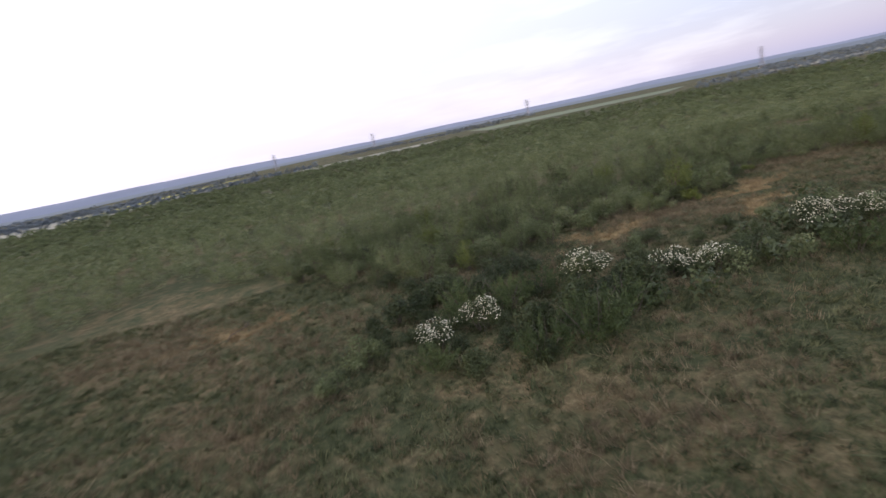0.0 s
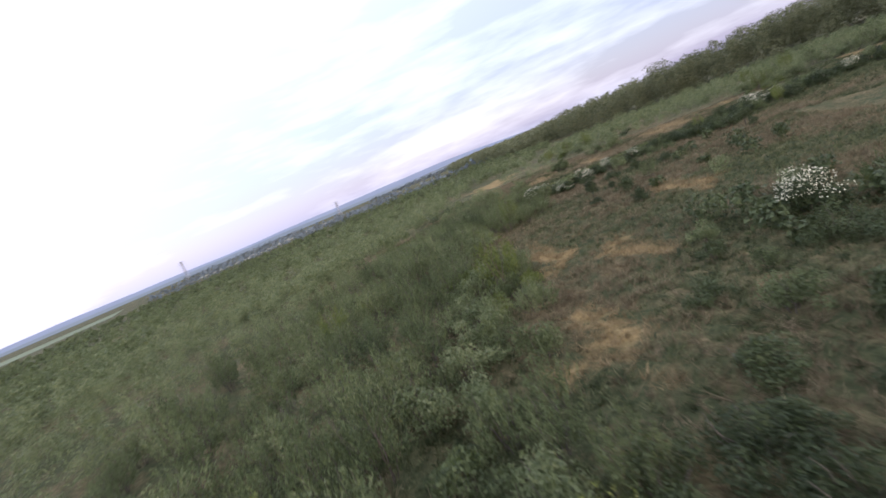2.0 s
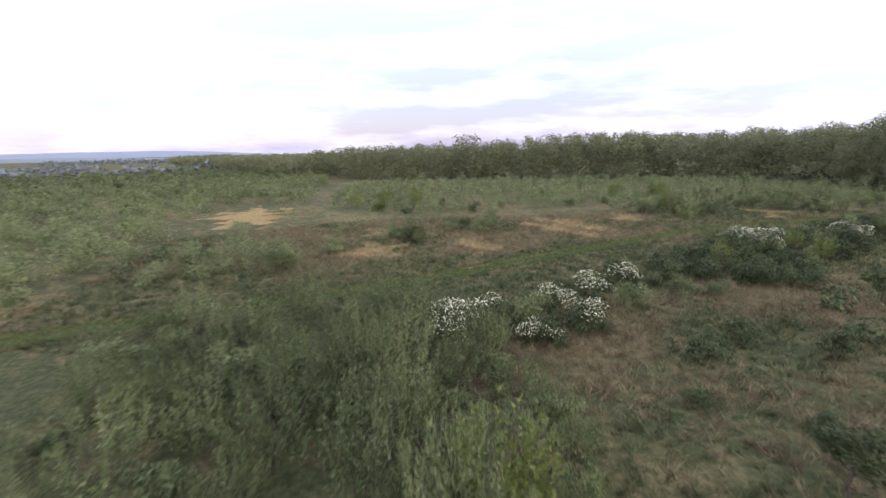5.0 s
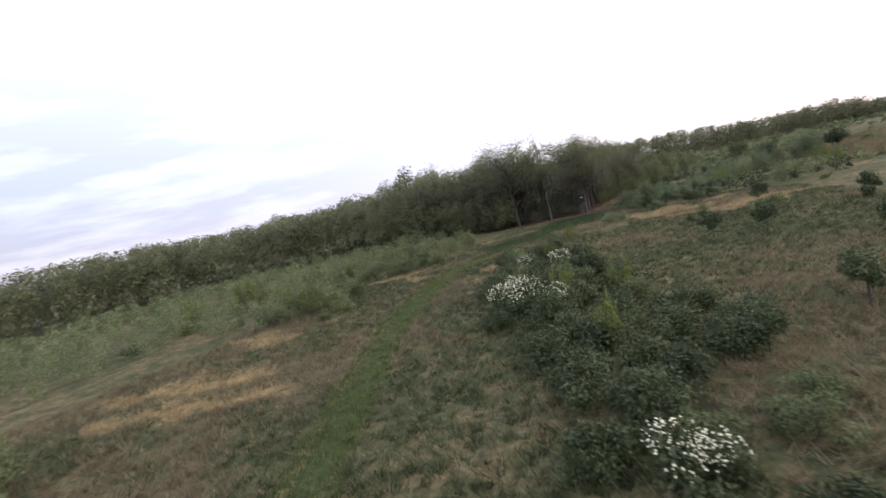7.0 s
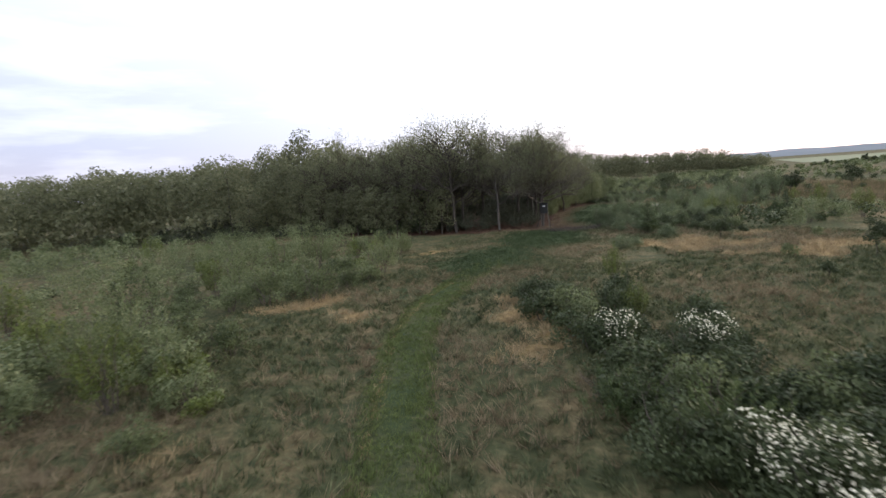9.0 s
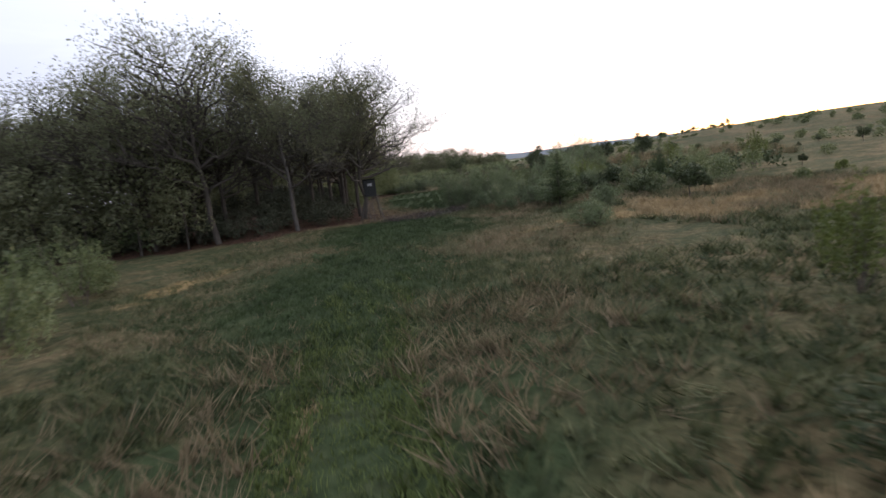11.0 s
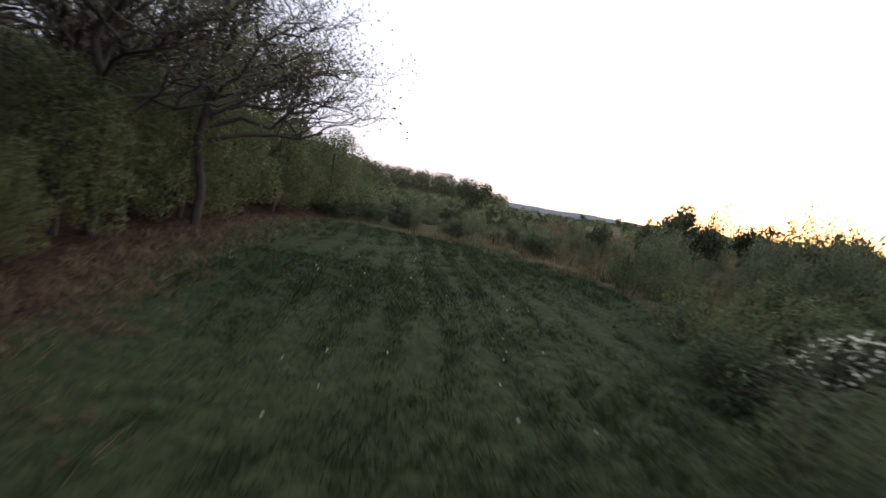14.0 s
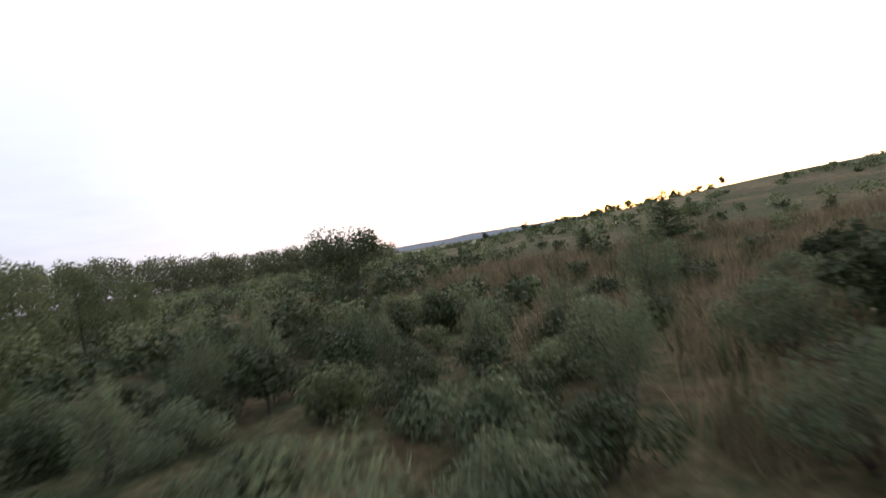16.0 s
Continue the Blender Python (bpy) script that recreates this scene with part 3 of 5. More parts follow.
# ---- wheel track: two ruts pressed into the grass ----
M_RUT = surface("rut_grass", [(0.3, (0.018, 0.027, 0.009)), (0.52, (0.042, 0.056, 0.019)), (0.75, (0.080, 0.092, 0.036))], 3.0, 0.95, 0.8)
M_RUT.node_tree.nodes["Principled BSDF"].inputs["Specular IOR Level"].default_value = 0.05


def smooth_line(pts, step=0.6):
    p = np.array(pts, float)
    p = np.vstack([2 * p[0] - p[1], p, 2 * p[-1] - p[-2]])
    out = []
    for i in range(1, len(p) - 2):
        n = max(2, int(np.linalg.norm(p[i + 1] - p[i]) / step))
        for k in range(n):
            t = k / n
            out.append(0.5 * (2 * p[i] + (p[i + 1] - p[i - 1]) * t + (2 * p[i - 1] - 5 * p[i] + 4 * p[i + 1] - p[i + 2]) * t * t
                              + (3 * p[i] - p[i - 1] - 3 * p[i + 1] + p[i + 2]) * t ** 3))
    return np.array(out)


track_root = tagged(new("wheel_track"), "green two-rut wheel track pressed into rough grass", "track", kind="structure")
mid_line = smooth_line(TRACK[:-3])
normals = unit(np.gradient(mid_line, axis=0))[:, ::-1] * np.array([-1, 1])
for off in (-0.56, 0.56):
    rng = np.random.default_rng(int(10 + off * 10))
    n = len(mid_line)
    c = mid_line + normals * off
    cols = np.linspace(-0.2, 0.2, 5)
    v = np.zeros((n, 5, 3))
    for k, q in enumerate(cols):
        v[:, k, :2] = c + normals * (q * rng.uniform(0.35, 1.25, (n, 1)) * np.clip((n - np.arange(n)) / 30, 0.05, 1)[:, None])
        v[:, k, 2] = 0.025 - 0.03 * (1 - (q / 0.2) ** 2) - (0.07 if k in (0, 4) else 0.0) + rng.uniform(-0.02, 0.02, n)
    v[..., 2] += np.array([hillock(*q) for q in c])[:, None] * 1.0
    a = (np.arange(n - 1)[:, None] * 5 + np.arange(4)[None]).ravel()
    part("rut", raw_mesh("rut", v.reshape(-1, 3), np.stack([a, a + 1, a + 6, a + 5], 1), M_RUT, True), None, track_root)

# ---- scrub and trees ----
PARK = (0, 0, -80)
kinds = {
    "willow": [willow(11, 4.2, 2.1), willow(12, 3.6, 2.4), willow(13, 4.8, 1.9), willow(14, 3.0, 1.8)],
    "bush": [bush(21), bush(22, 2.0, 2.0), bush(23, 2.8, 1.6)],
    "elder": [bush(31, 2.6, 1.9, 3000, None, 420, "bush in white blossom, flat creamy flower heads over dark leaves", "flowering_bush", 0.115),
              bush(32, 2.2, 1.7, 2700, None, 340, "bush in white blossom, flat creamy flower heads over dark leaves", "flowering_bush", 0.115),
              bush(33, 2.4, 2.1, 3000, None, 480, "bush in white blossom, flat creamy flower heads over dark leaves", "flowering_bush", 0.115)],
    "lime": [willow(41, 4.4, 1.6, 1500, M_LIME, "young maple shrub in fresh yellow-green leaf", "maple_shrub"), bush(42, 1.8, 1.4, 1100, M_LIME, 0, "low bush in fresh yellow-green leaf", "low_bush", 0.16)],
    "sallow": [bush(46, 3.2, 2.0, 1800, M_WILLOW, 0, "rounded grey-green sallow bush", "sallow_bush", 0.14), bush(47, 2.7, 1.8, 1700, M_WILLOW, 0, "rounded grey-green sallow bush", "sallow_bush", 0.14)],
    "dense": [bush(43, 2.3, 1.8, 2800, None, 0, "dark green hawthorn bush with small leaves", "hawthorn_bush", 0.10), bush(44, 2.0, 1.6, 2400, None, 0, "dark green hawthorn bush with small leaves", "hawthorn_bush", 0.10)],
    "hedge": [bush(48, 2.3, 1.7, 2600, M_HEDGE, 0, "tangled grey-green thorn bush with fine leaves", "thorn_bush", 0.095), bush(49, 1.9, 1.8, 2600, M_HEDGE, 0, "tangled grey-green thorn bush with fine leaves", "thorn_bush", 0.095)],
    "sapling": [willow(15, 4.5, 1.6, 3400, M_HEDGE, "sparse young willow with thin spiky shoots", "willow_sapling", 0.15, 30, 0.5, 0.36), willow(16, 3.8, 1.1, 1900, M_HEDGE, "sparse young willow with thin spiky shoots", "willow_sapling", 0.15, 20, 0.5, 0.32)],
    "beech": [wood_tree(84, 10.0, 3.6, 9000, 0.2, M_BEECH), wood_tree(85, 9.0, 3.3, 8000, 0.2, M_BEECH)],
    "bough": [willow(45, 2.5, 2.1, 3000, M_BOUGH, "spreading hawthorn bush with feathery arching green boughs", "hawthorn_bush", 0.16, 34, 0.6, 0.17)],
    "young": [small_tree(51), small_tree(52, 3.4, 1.4)],
    "spruce": [spruce(61), spruce(62, 4.3, 2.3, 9000)],
    "oak": [oak(71, 15.5, 6.0, 5200, None, 0.6, 0.34, limbs=20, leaf=0.2), oak(72, 16, 6.6, 5200, None, 0.6, 0.34, limbs=20, leaf=0.2), oak(73, 15, 5.5, 5200, None, 0.6, 0.36, limbs=20, leaf=0.2)],
    "round": [small_tree(53, 5.9, 3.3, 5200, None, "broad round-headed tree in dark green leaf, thick with upright shoots", "round_tree")],
    "wood": [wood_tree(81), wood_tree(82, 20.5, 5.8), wood_tree(83, 18.0, 4.8)],
}
used = {k: [0] * len(v) for k, v in kinds.items()}
counts, REST = {}, {"willow": [], "bush": [], "sallow": []}
placer = random.Random(7)
WALK = [(r[1], r[2]) for r in PATH]
LOW_PATH = [(r[1], r[2]) for r in PATH if r[0] >= 10.0]


def plant(kind, x, y, s=1.0, k=None, z=0.0):
    """Sets one plant of a kind at a place; the first goes to its own place, the next are copies."""
    if kind in ("bush", "sallow") and k is None and y < -40 and line_gap(LOW_PATH, x, y) < 13:
        kind = "dense" if kind == "bush" else "hedge"
    k = placer.randrange(len(kinds[kind])) if k is None else k
    if kind in REST and (counts.get(kind, 0) >= 640 or line_gap(WALK, x, y) > 25):
        REST[kind].append((x, y, {"willow": 3.6, "bush": 2.2, "sallow": 2.8}[kind] * s * placer.uniform(0.7, 1.3), 1.9 * s))
        return None
    counts[kind] = counts.get(kind, 0) + 1
    z = z + float(rise(x, y))
    ob = kinds[kind][k]
    m = pose(x, y, z, 0, 0, placer.uniform(0, 360)) 
    sc = (s * placer.uniform(0.92, 1.08), s * placer.uniform(0.92, 1.08), s * placer.uniform(0.9, 1.1))
    if used[kind][k]:
        ob = copy_thing(ob, m)
    used[kind][k] = 1
    ob.matrix_basis = m @ Matrix.Diagonal((*sc, 1))
    return ob


def clear(x, y, r):
    return line_gap(TRACK[1:], x, y) > 3.2 + r * 0.5 and line_gap(LOW_PATH, x, y) > 2.0 + r and not inside(MEADOW, x, y)


def scatter(poly, kind_weights, spacing, x0, x1, y0, y1, r=1.5, lo=0.75, hi=1.2):
    names, weights = zip(*kind_weights)
    placed = []
    for t in range(int((x1 - x0) * (y1 - y0) / spacing ** 2 * 2.4)):
        x, y = placer.uniform(x0, x1), placer.uniform(y0, y1)
        if not inside(poly, x, y) or not clear(x, y, r):
            continue
        if any(((x - a) / rx) ** 2 + ((y - b) / ry) ** 2 < 0.9 for a, b, rx, ry in STRAW):
            continue
        if any((x - a) ** 2 + (y - b) ** 2 < (spacing * 0.8) ** 2 for a, b in placed):
            continue
        placed.append((x, y))
        plant(placer.choices(names, weights)[0], x, y, placer.uniform(lo, hi))


scatter([(80, 60), (85, 57), (92, 61), (96, 65), (95, 75), (91, 82), (80, 78)], (("willow", 4), ("sallow", 1)), 2.1, 78, 97, 56, 83, lo=0.75, hi=1.05)
scatter([(110, 86), (122, 92), (127, 80), (120, 69), (112, 70)], (("sallow", 2), ("bush", 0.6), ("willow", 1)), 2.8, 108, 128, 66, 94, lo=0.8, hi=1.2)
scatter(THICKET_N, (("willow", 6), ("sallow", 2), ("bush", 0.35), ("lime", 0.6)), 2.6, -26, 84, 46, 82, lo=0.6, hi=1.2)
# bushes in blossom
for x, y, s, k in ((-2.2, 36.8, 0.8, 1), (1.4, 37.1, 0.8, 0), (11.6, 40.5, 0.95, 0), (17.5, 37.1, 0.85, 1), (20, 36, 0.8, 1), (31.8, 36.8, 1.0, 2), (36, 36, 0.8, 0),
                   (88, 58.2, 1.05, 2), (86, 59.5, 0.9, 0), (90.3, 50.1, 0.8, 0), (95, 40.2, 0.85, 1), (93, 45, 0.8, 0), (105.7, 15.5, 0.95, 2), (102.3, 15.6, 0.8, 1),
                   (106, 11, 0.9, 2), (108, -2.1, 0.8, 1), (103.7, -0.6, 0.8, 1), (91.5, 54.5, 0.7, 1), (86.0, 49.6, 0.75, 0), (85.2, 53.8, 0.65, 2)):
    plant("elder", x, y, s * 1.3, k)
for x, y, s in ((3.5, 31, 1.0), (7, 31.5, 1.25), (10.5, 33, 1.1), (-3, 33.5, 0.8), (29, 32, 1.1), (33, 31.5, 1.0), (110, 6, 0.9), (107, 8.5, 1.0)):
    plant("bough", x, y, s)
# dark bushes beside the track and in the open grass
for x, y, s in ((4, 34, 1.0), (8, 35, 1.2), (14, 36, 1.1), (24, 33, 1.1), (29, 34, 1.2), (34, 40, 1.1), (36.5, 42.5, 1.2), (-1, 32, 0.7), (3, 30.5, 0.6), (-4, 44, 1.1), (0, 46, 1.1), (-6, 40, 0.8),
                (98, 39, 0.9), (96, 36, 1.1), (92.5, 30, 1.0), (94.5, 32.5, 1.1), (99, 28, 1.2), (97, 25, 1.2), (102, 22, 1.3), (100, 19, 1.1), (106, 19, 1.0), (97, 12, 1.2), (103, 10, 1.1),
                (108, 3, 1.2), (110, -4, 1.0), (111.5, -8, 1.2), (112, -12, 1.0), (107, -8, 1.1), (105, 5, 1.1), (100, 6, 1.2), (102, -6, 1.0)):
    plant("bush", x, y, s)
for x, y, s in ((87.7, -4.2, 1.0), (82.9, -3.1, 1.0), (90.6, 29.9, 0.8), (84.5, 24, 1.1), (86, -40, 0.9), (79, -24, 0.9), (76, 6, 0.9), (70, -14, 1.0)):
    plant("young", x, y, s)
for x, y, s, k in ((36.2, 59.6, 1.3, 0), (5, 53, 0.8, 0), (128.5, 5, 0.7, 1), (131, 4, 0.6, 0), (104.1, -19, 0.75, 0), (97.5, 27.5, 0.8, 0)):
    plant("lime", x, y, s, k)
for x, y, s in ((88.2, 52.6, 1.0), (89.0, 54.0, 0.9)):
    plant("sallow", x, y, s)
plant("spruce", 105.6, -9.0, 0.6, 0)
for x, y, s in ((99, -36, 0.9), (97, -38, 0.7), (91, -44, 1.0), (95.7, -57.4, 0.9), (93, -58.5, 1.1), (90, -57, 1.0), (95, -53, 0.9), (92, -53, 1.0), (92.5, -49, 1.0), (84, -63, 1.1), (80, -58, 1.1), (77, -64, 1.1), (88, -54, 1.0), (87, -58, 1.0)):
    plant("hedge", x, y, s)
for x, y, s in ((111.2, -13.5, 1.0), (109.5, -12, 1.1), (109.2, -8, 1.1), (105.5, -9.2, 1.0), (109.3, 2.7, 1.0), (105.6, 0.5, 1.1), (104, 3.4, 1.1), (108.9, 9.6, 1.15), (109, 6.4, 1.1), (103.4, 6.6, 1.1), (101.6, 7.4, 1.0), (106.2, 12.6, 1.1),
                (101.7, 28.5, 1.2), (97.4, 18.8, 1.2), (94.4, 25.3, 1.3), (91.9, 27.9, 1.2), (99, 31.7, 1.3), (97.6, 34, 1.2), (103.6, 17.5, 1.1), (93.4, 22, 1.2), (100.3, 25, 1.2), (96, 29.3, 1.3), (90, 24.5, 1.1),
                (7.7, 51.4, 1.1), (5.6, 46.8, 1.2), (8.6, 48.4, 1.2), (1.3, 48.2, 1.1), (11.4, 36.4, 1.1), (3.4, 43.6, 1.2), (23.6, 36.0, 1.1), (26, 38, 1.1), (-1.5, 50, 1.1)):
    plant("dense", x, y, s)
for x, y, s in ((1.6, 42.3, 1.15), (4.4, 40.2, 1.2), (7.6, 41.6, 1.1), (0.2, 39.6, 0.9)):
    plant("bough", x, y, s)
# shrubs on the sunny side of the meadow strip
for x, y, s in ((82.5, -80, 0.75), (79, -85, 0.7), (77, -89, 0.6), (80, -76, 0.8), (75, -80, 0.9), (70, -74, 0.9), (72, -68, 0.9)):
    plant("willow", x, y, s)
for x, y, s in ((96.0, -62.4, 0.75), (95.2, -64.6, 0.9), (93.6, -63.4, 1.0), (91.5, -70.5, 1.0), (89.5, -67.5, 1.1), (92, -66, 1.0), (87, -74, 1.0), (84, -78.5, 0.9), (81, -82.5, 0.8), (88, -70.5, 1.1), (90, -63.5, 1.1), (92.5, -62, 0.9), (87, -66, 1.1), (85.5, -71.5, 1.0)):
    plant("hedge", x, y, s)
for x, y, s in ((90.4, -73.1, 0.62), (91.2, -72.0, 0.6), (88.6, -71.5, 0.8), (89.6, -70.0, 0.95), (87.6, -69.0, 1.05), (88.4, -67.0, 1.15), (92.2, -66.6, 1.2), (91.0, -65.2, 1.0), (96.2, -63.2, 0.92), (94.9, -64.2, 0.85), (94.2, -62.6, 0.8), (89, -60, 0.85), (86, -62, 0.9), (84, -58, 0.8), (81, -62, 0.9), (88.5, -64.5, 0.95), (83, -66, 1.0), (79, -60, 0.9), (94, -57.5, 0.75), (86, -68, 1.0), (83.5, -74, 0.9), (76, -72, 1.0), (73, -79, 1.0), (78, -67, 1.0)):
    plant("sapling", x, y, s)
plant("spruce", 92.4, -48.3, 1.17, 1)
for x, y, k in ((34, -127.9, 1.2), (36.2, -135, 0.7), (66, -62, 0.75), (62, -70, 0.7), (70, -58, 0.7)):
    plant("spruce", x, y, k)
for x, y, k in ((58, -102.6, 1.62), (50.5, -100.3, 1.8), (54, -97, 1.5), (61, -98, 1.3), (47, -95, 1.7), (58.7, -85, 1.2), (64, -88, 1.1), (31, -100, 1.6), (62, -108, 1.0)):
    plant("young", x, y, k)
plant("round", 58.2, -140.4, 1.25)
for x, y, s in ((72, -76, 1.15), (69, -80, 1.2), (66, -77, 1.25), (70, -85, 1.1), (64, -83, 1.25), (61, -79, 1.3), (67, -89, 1.1), (74.4, -89.5, 0.95), (63, -91, 1.4), (56, -90, 1.6), (74, -71, 1.2), (59, -94, 1.45), (54, -94, 1.6), (49, -97, 1.6), (51.4, -103.4, 1.55), (50.2, -99.4, 1.6), (58.1, -102.7, 1.2), (52, -92, 1.6), (66, -84, 1.4), (71, -74, 1.3)):
    plant("sapling", x, y, s)
plant("elder", 83.8, -75.2, 1.2, 1)
for x, y, s in ((85.4, -76.2, 1.0), (86.4, -74.0, 1.1), (84.0, -72.8, 1.1)):
    plant("dense", x, y, s)
# round trees along the crest of the swell
for a in (-137, -132.5, -131.5, -129, -128, -124.5, -123.5, -121.5, -117, -114.5, -112.5):
    plant("young", 77 + 190 * math.sin(radians(a)), -105 + 190 * math.cos(radians(a)), placer.uniform(0.8, 1.05))
SCRUB_W = [(91, -51), (84, -46), (60, -50), (52, -75), (66, -86), (76, -84), (84, -73), (91, -63)]
HERB = [(84, -114), (75, -98), (76, -88), (70, -66), (40, -60), (5, -90), (-5, -150), (40, -170), (70, -152), (90, -124)]
OPEN_W = [(20, -10), (88, -8), (92, -42), (84, -60), (50, -56), (10, -90), (-40, -60), (-30, -10)]
scatter(SCRUB_W, (("bush", 2), ("sallow", 2.5), ("lime", 0.4), ("sapling", 0.5)), 2.9, 50, 92, -88, -44, lo=0.7, hi=1.1)
scatter([(88, -116), (80, -112), (70, -110), (58, -120), (54, -142), (74, -148), (88, -126)], (("bush", 2), ("dense", 2.4), ("hedge", 1.0), ("sallow", 0.5)), 2.5, 54, 90, -148, -108, r=1.4, lo=0.5, hi=0.85)
scatter(HERB, (("bush", 2), ("sallow", 2), ("lime", 0.1), ("young", 0.4)), 6.5, -5, 80, -165, -62, lo=0.45, hi=0.8)
scatter([(84, -118), (78, -108), (73, -98), (74, -90), (66, -86), (52, -92), (50, -120), (66, -128), (80, -126)], (("hedge", 2), ("sapling", 1.4), ("dense", 0.8)), 3.2, 48, 86, -130, -84, r=1.0, lo=0.6, hi=0.95)
scatter(OPEN_W, (("bush", 1), ("sallow", 2), ("lime", 1), ("young", 0.5)), 8.5, -40, 90, -88, -10, lo=0.35, hi=0.8)
scatter([(84, 22), (60, 24), (50, 44), (60, 52), (80, 50), (86, 40)], (("bush", 2), ("willow", 1.5), ("young", 0.4)), 5.2, 50, 88, 20, 52, lo=0.5, hi=1.0)
scatter([(-10, 34), (-6, 46), (12, 48), (28, 46), (42, 40), (40, 31), (20, 33), (8, 30)], (("bush", 2), ("sallow", 1)), 4.0, -12, 44, 30, 48, lo=0.5, hi=0.95)
scatter([(72, 64), (80, 70), (86, 66), (84, 58), (76, 56), (66, 60)], (("willow", 1), ("sallow", 1)), 2.4, 66, 86, 55, 70, lo=0.6, hi=0.9)
scatter([(90, 60), (96, 46), (102, 30), (106, 20), (110, 4), (112, -14), (104, -12), (100, 2), (95, 14), (90, 28), (88, 44), (84, 54)], (("bush", 3), ("sallow", 1), ("lime", 0.3)), 3.3, 82, 113, -14, 60, lo=0.6, hi=1.05)
for x, y, s in ((149, 67, 1.3), (146, 70, 1.1), (152, 64, 1.2), (139, 61, 1.3), (136, 63.5, 1.1), (142, 58, 1.2), (126, 54, 1.25), (128.5, 56, 1.1), (123.5, 53, 0.8), (131, 40, 1.3), (129, 42, 1.0), (133, 45, 1.2), (121, 65, 0.9), (145, 79, 1.0), (160, 70, 1.2), (156, 73, 1.1), (133, 1, 1.2), (131.5, -3, 0.9), (139, 6, 1.3), (145, 8, 1.3)):
    plant("sallow", x, y, s)

scatter(THICKET_E, (("sallow", 5), ("willow", 3), ("bush", 0.4), ("lime", 1.0)), 3.3, 126, 168, -66, 62, lo=0.65, hi=1.35)
scatter(THICKET_N, (("willow", 1),), 3.4, -120, 84, 84, 150, lo=0.75, hi=1.1)
scatter(THICKET_N, (("willow", 1),), 3.4, -120, -34, 56, 84, lo=0.75, hi=1.1)
scatter(THICKET_E, (("willow", 1),), 3.6, 172, 246, -66, 66, lo=0.6, hi=1.0)

scatter([(92, -130), (60, -136), (30, -150), (10, -200), (20, -260), (80, -290), (110, -220)], (("bush", 3), ("willow", 1)), 4.2, 10, 110, -290, -128, lo=0.75, hi=1.1)

# ---- the wood ----
edge = smooth_line([WOOD[-3], WOOD[-2], WOOD[-1], WOOD[0], WOOD[1], WOOD[2], WOOD[3], WOOD[4]], 1.0)
wood_spots = []
for x, y in ((103.5, -103), (123, -70), (130, -72), (138, -76), (99, -112), (93, -116), (95, -124), (121, -66), (127, -69), (122, -77), (129, -80), (106, -91), (109, -98), (104, -108), (125, -74), (133, -77), (141, -79), (120, -71.5), (146, -82), (136, -84), (150, -79), (104.6, -72.6), (106, -77), (104.2, -80.4), (105.2, -84), (103.4, -87.2), (108.5, -81), (131, -88), (126, -92), (139, -92), (116, -77), (112.5, -95)):
    plant("oak", x, y, placer.uniform(1.0, 1.12) * (1.12 if 104.9 < x < 155 and y > -86 else 1.04), placer.randrange(3))
    wood_spots.append((x, y))
canopy = []
for t in range(16000):
    x, y = placer.uniform(86, 660), placer.uniform(-200, 210)
    if not inside(WOOD, x, y):
        continue
    depth = min(line_gap(WOOD[:11], x, y), line_gap(WOOD[-5:] + WOOD[:1], x, y))
    near = x < 175
    gap = 4.4 if near else (5.0 if x < 300 else 7.0)
    if depth < (24 if x < 122 and y > -112 else 3.5) or depth > (38 if near else 60) or any((x - a) ** 2 + (y - b) ** 2 < gap ** 2 for a, b in wood_spots):
        continue
    wood_spots.append((x, y))
    if near and counts.get("wood", 0) < 125:
        # the wood thins out and lowers towards its western corner
        low = 1.03 if x > 150 else (0.78 if x < 126 else 0.97)
        plant("wood", x, y, placer.uniform(0.85, 1.1) * (0.8 if depth < 4 else 1.0) * low)
    else:
        canopy.append((x, y, placer.uniform(17, 21) * (0.85 if depth < 6 else 1.0) * (0.94 if x < 270 else 0.78 if x < 340 else 0.62), placer.uniform(5.0, 6.8)))
for t in range(2600):
    x, y = placer.uniform(-100, 120), placer.uniform(-430, -288)
    if inside(FAR_WOOD, x, y) and line_gap(FAR_WOOD[:6], x, y) < 40 and not any((x - a) ** 2 + (y - b) ** 2 < 30 for a, b in wood_spots):
        wood_spots.append((x, y))
        canopy.append((x, y, placer.uniform(15, 18.5) * min(1.25, max(0.5, (x + 120) / 70), max(1.0, 1 + (x - 10) / 200)), placer.uniform(6.0, 8.0)))
# lower growth beneath the far crowns
storey = [(x + placer.uniform(-3, 3), y + placer.uniform(-3, 3), h * placer.uniform(0.45, 0.75), r) for x, y, h, r in canopy if y > -240 and x < 420]
storey += [(x + placer.uniform(-2, 2), y + placer.uniform(-2, 2), h * 0.6, r) for x, y, h, r in canopy if y <= -240]
# leafy trees that close the wood's northern edge
for k in range(1, 12):
    x = 119.5 + 4.3 * k
    plant("wood", x, -64.8 - 0.32 * (x - 119.5) + placer.uniform(-1.2, 0.6), placer.uniform(0.52, 0.68))
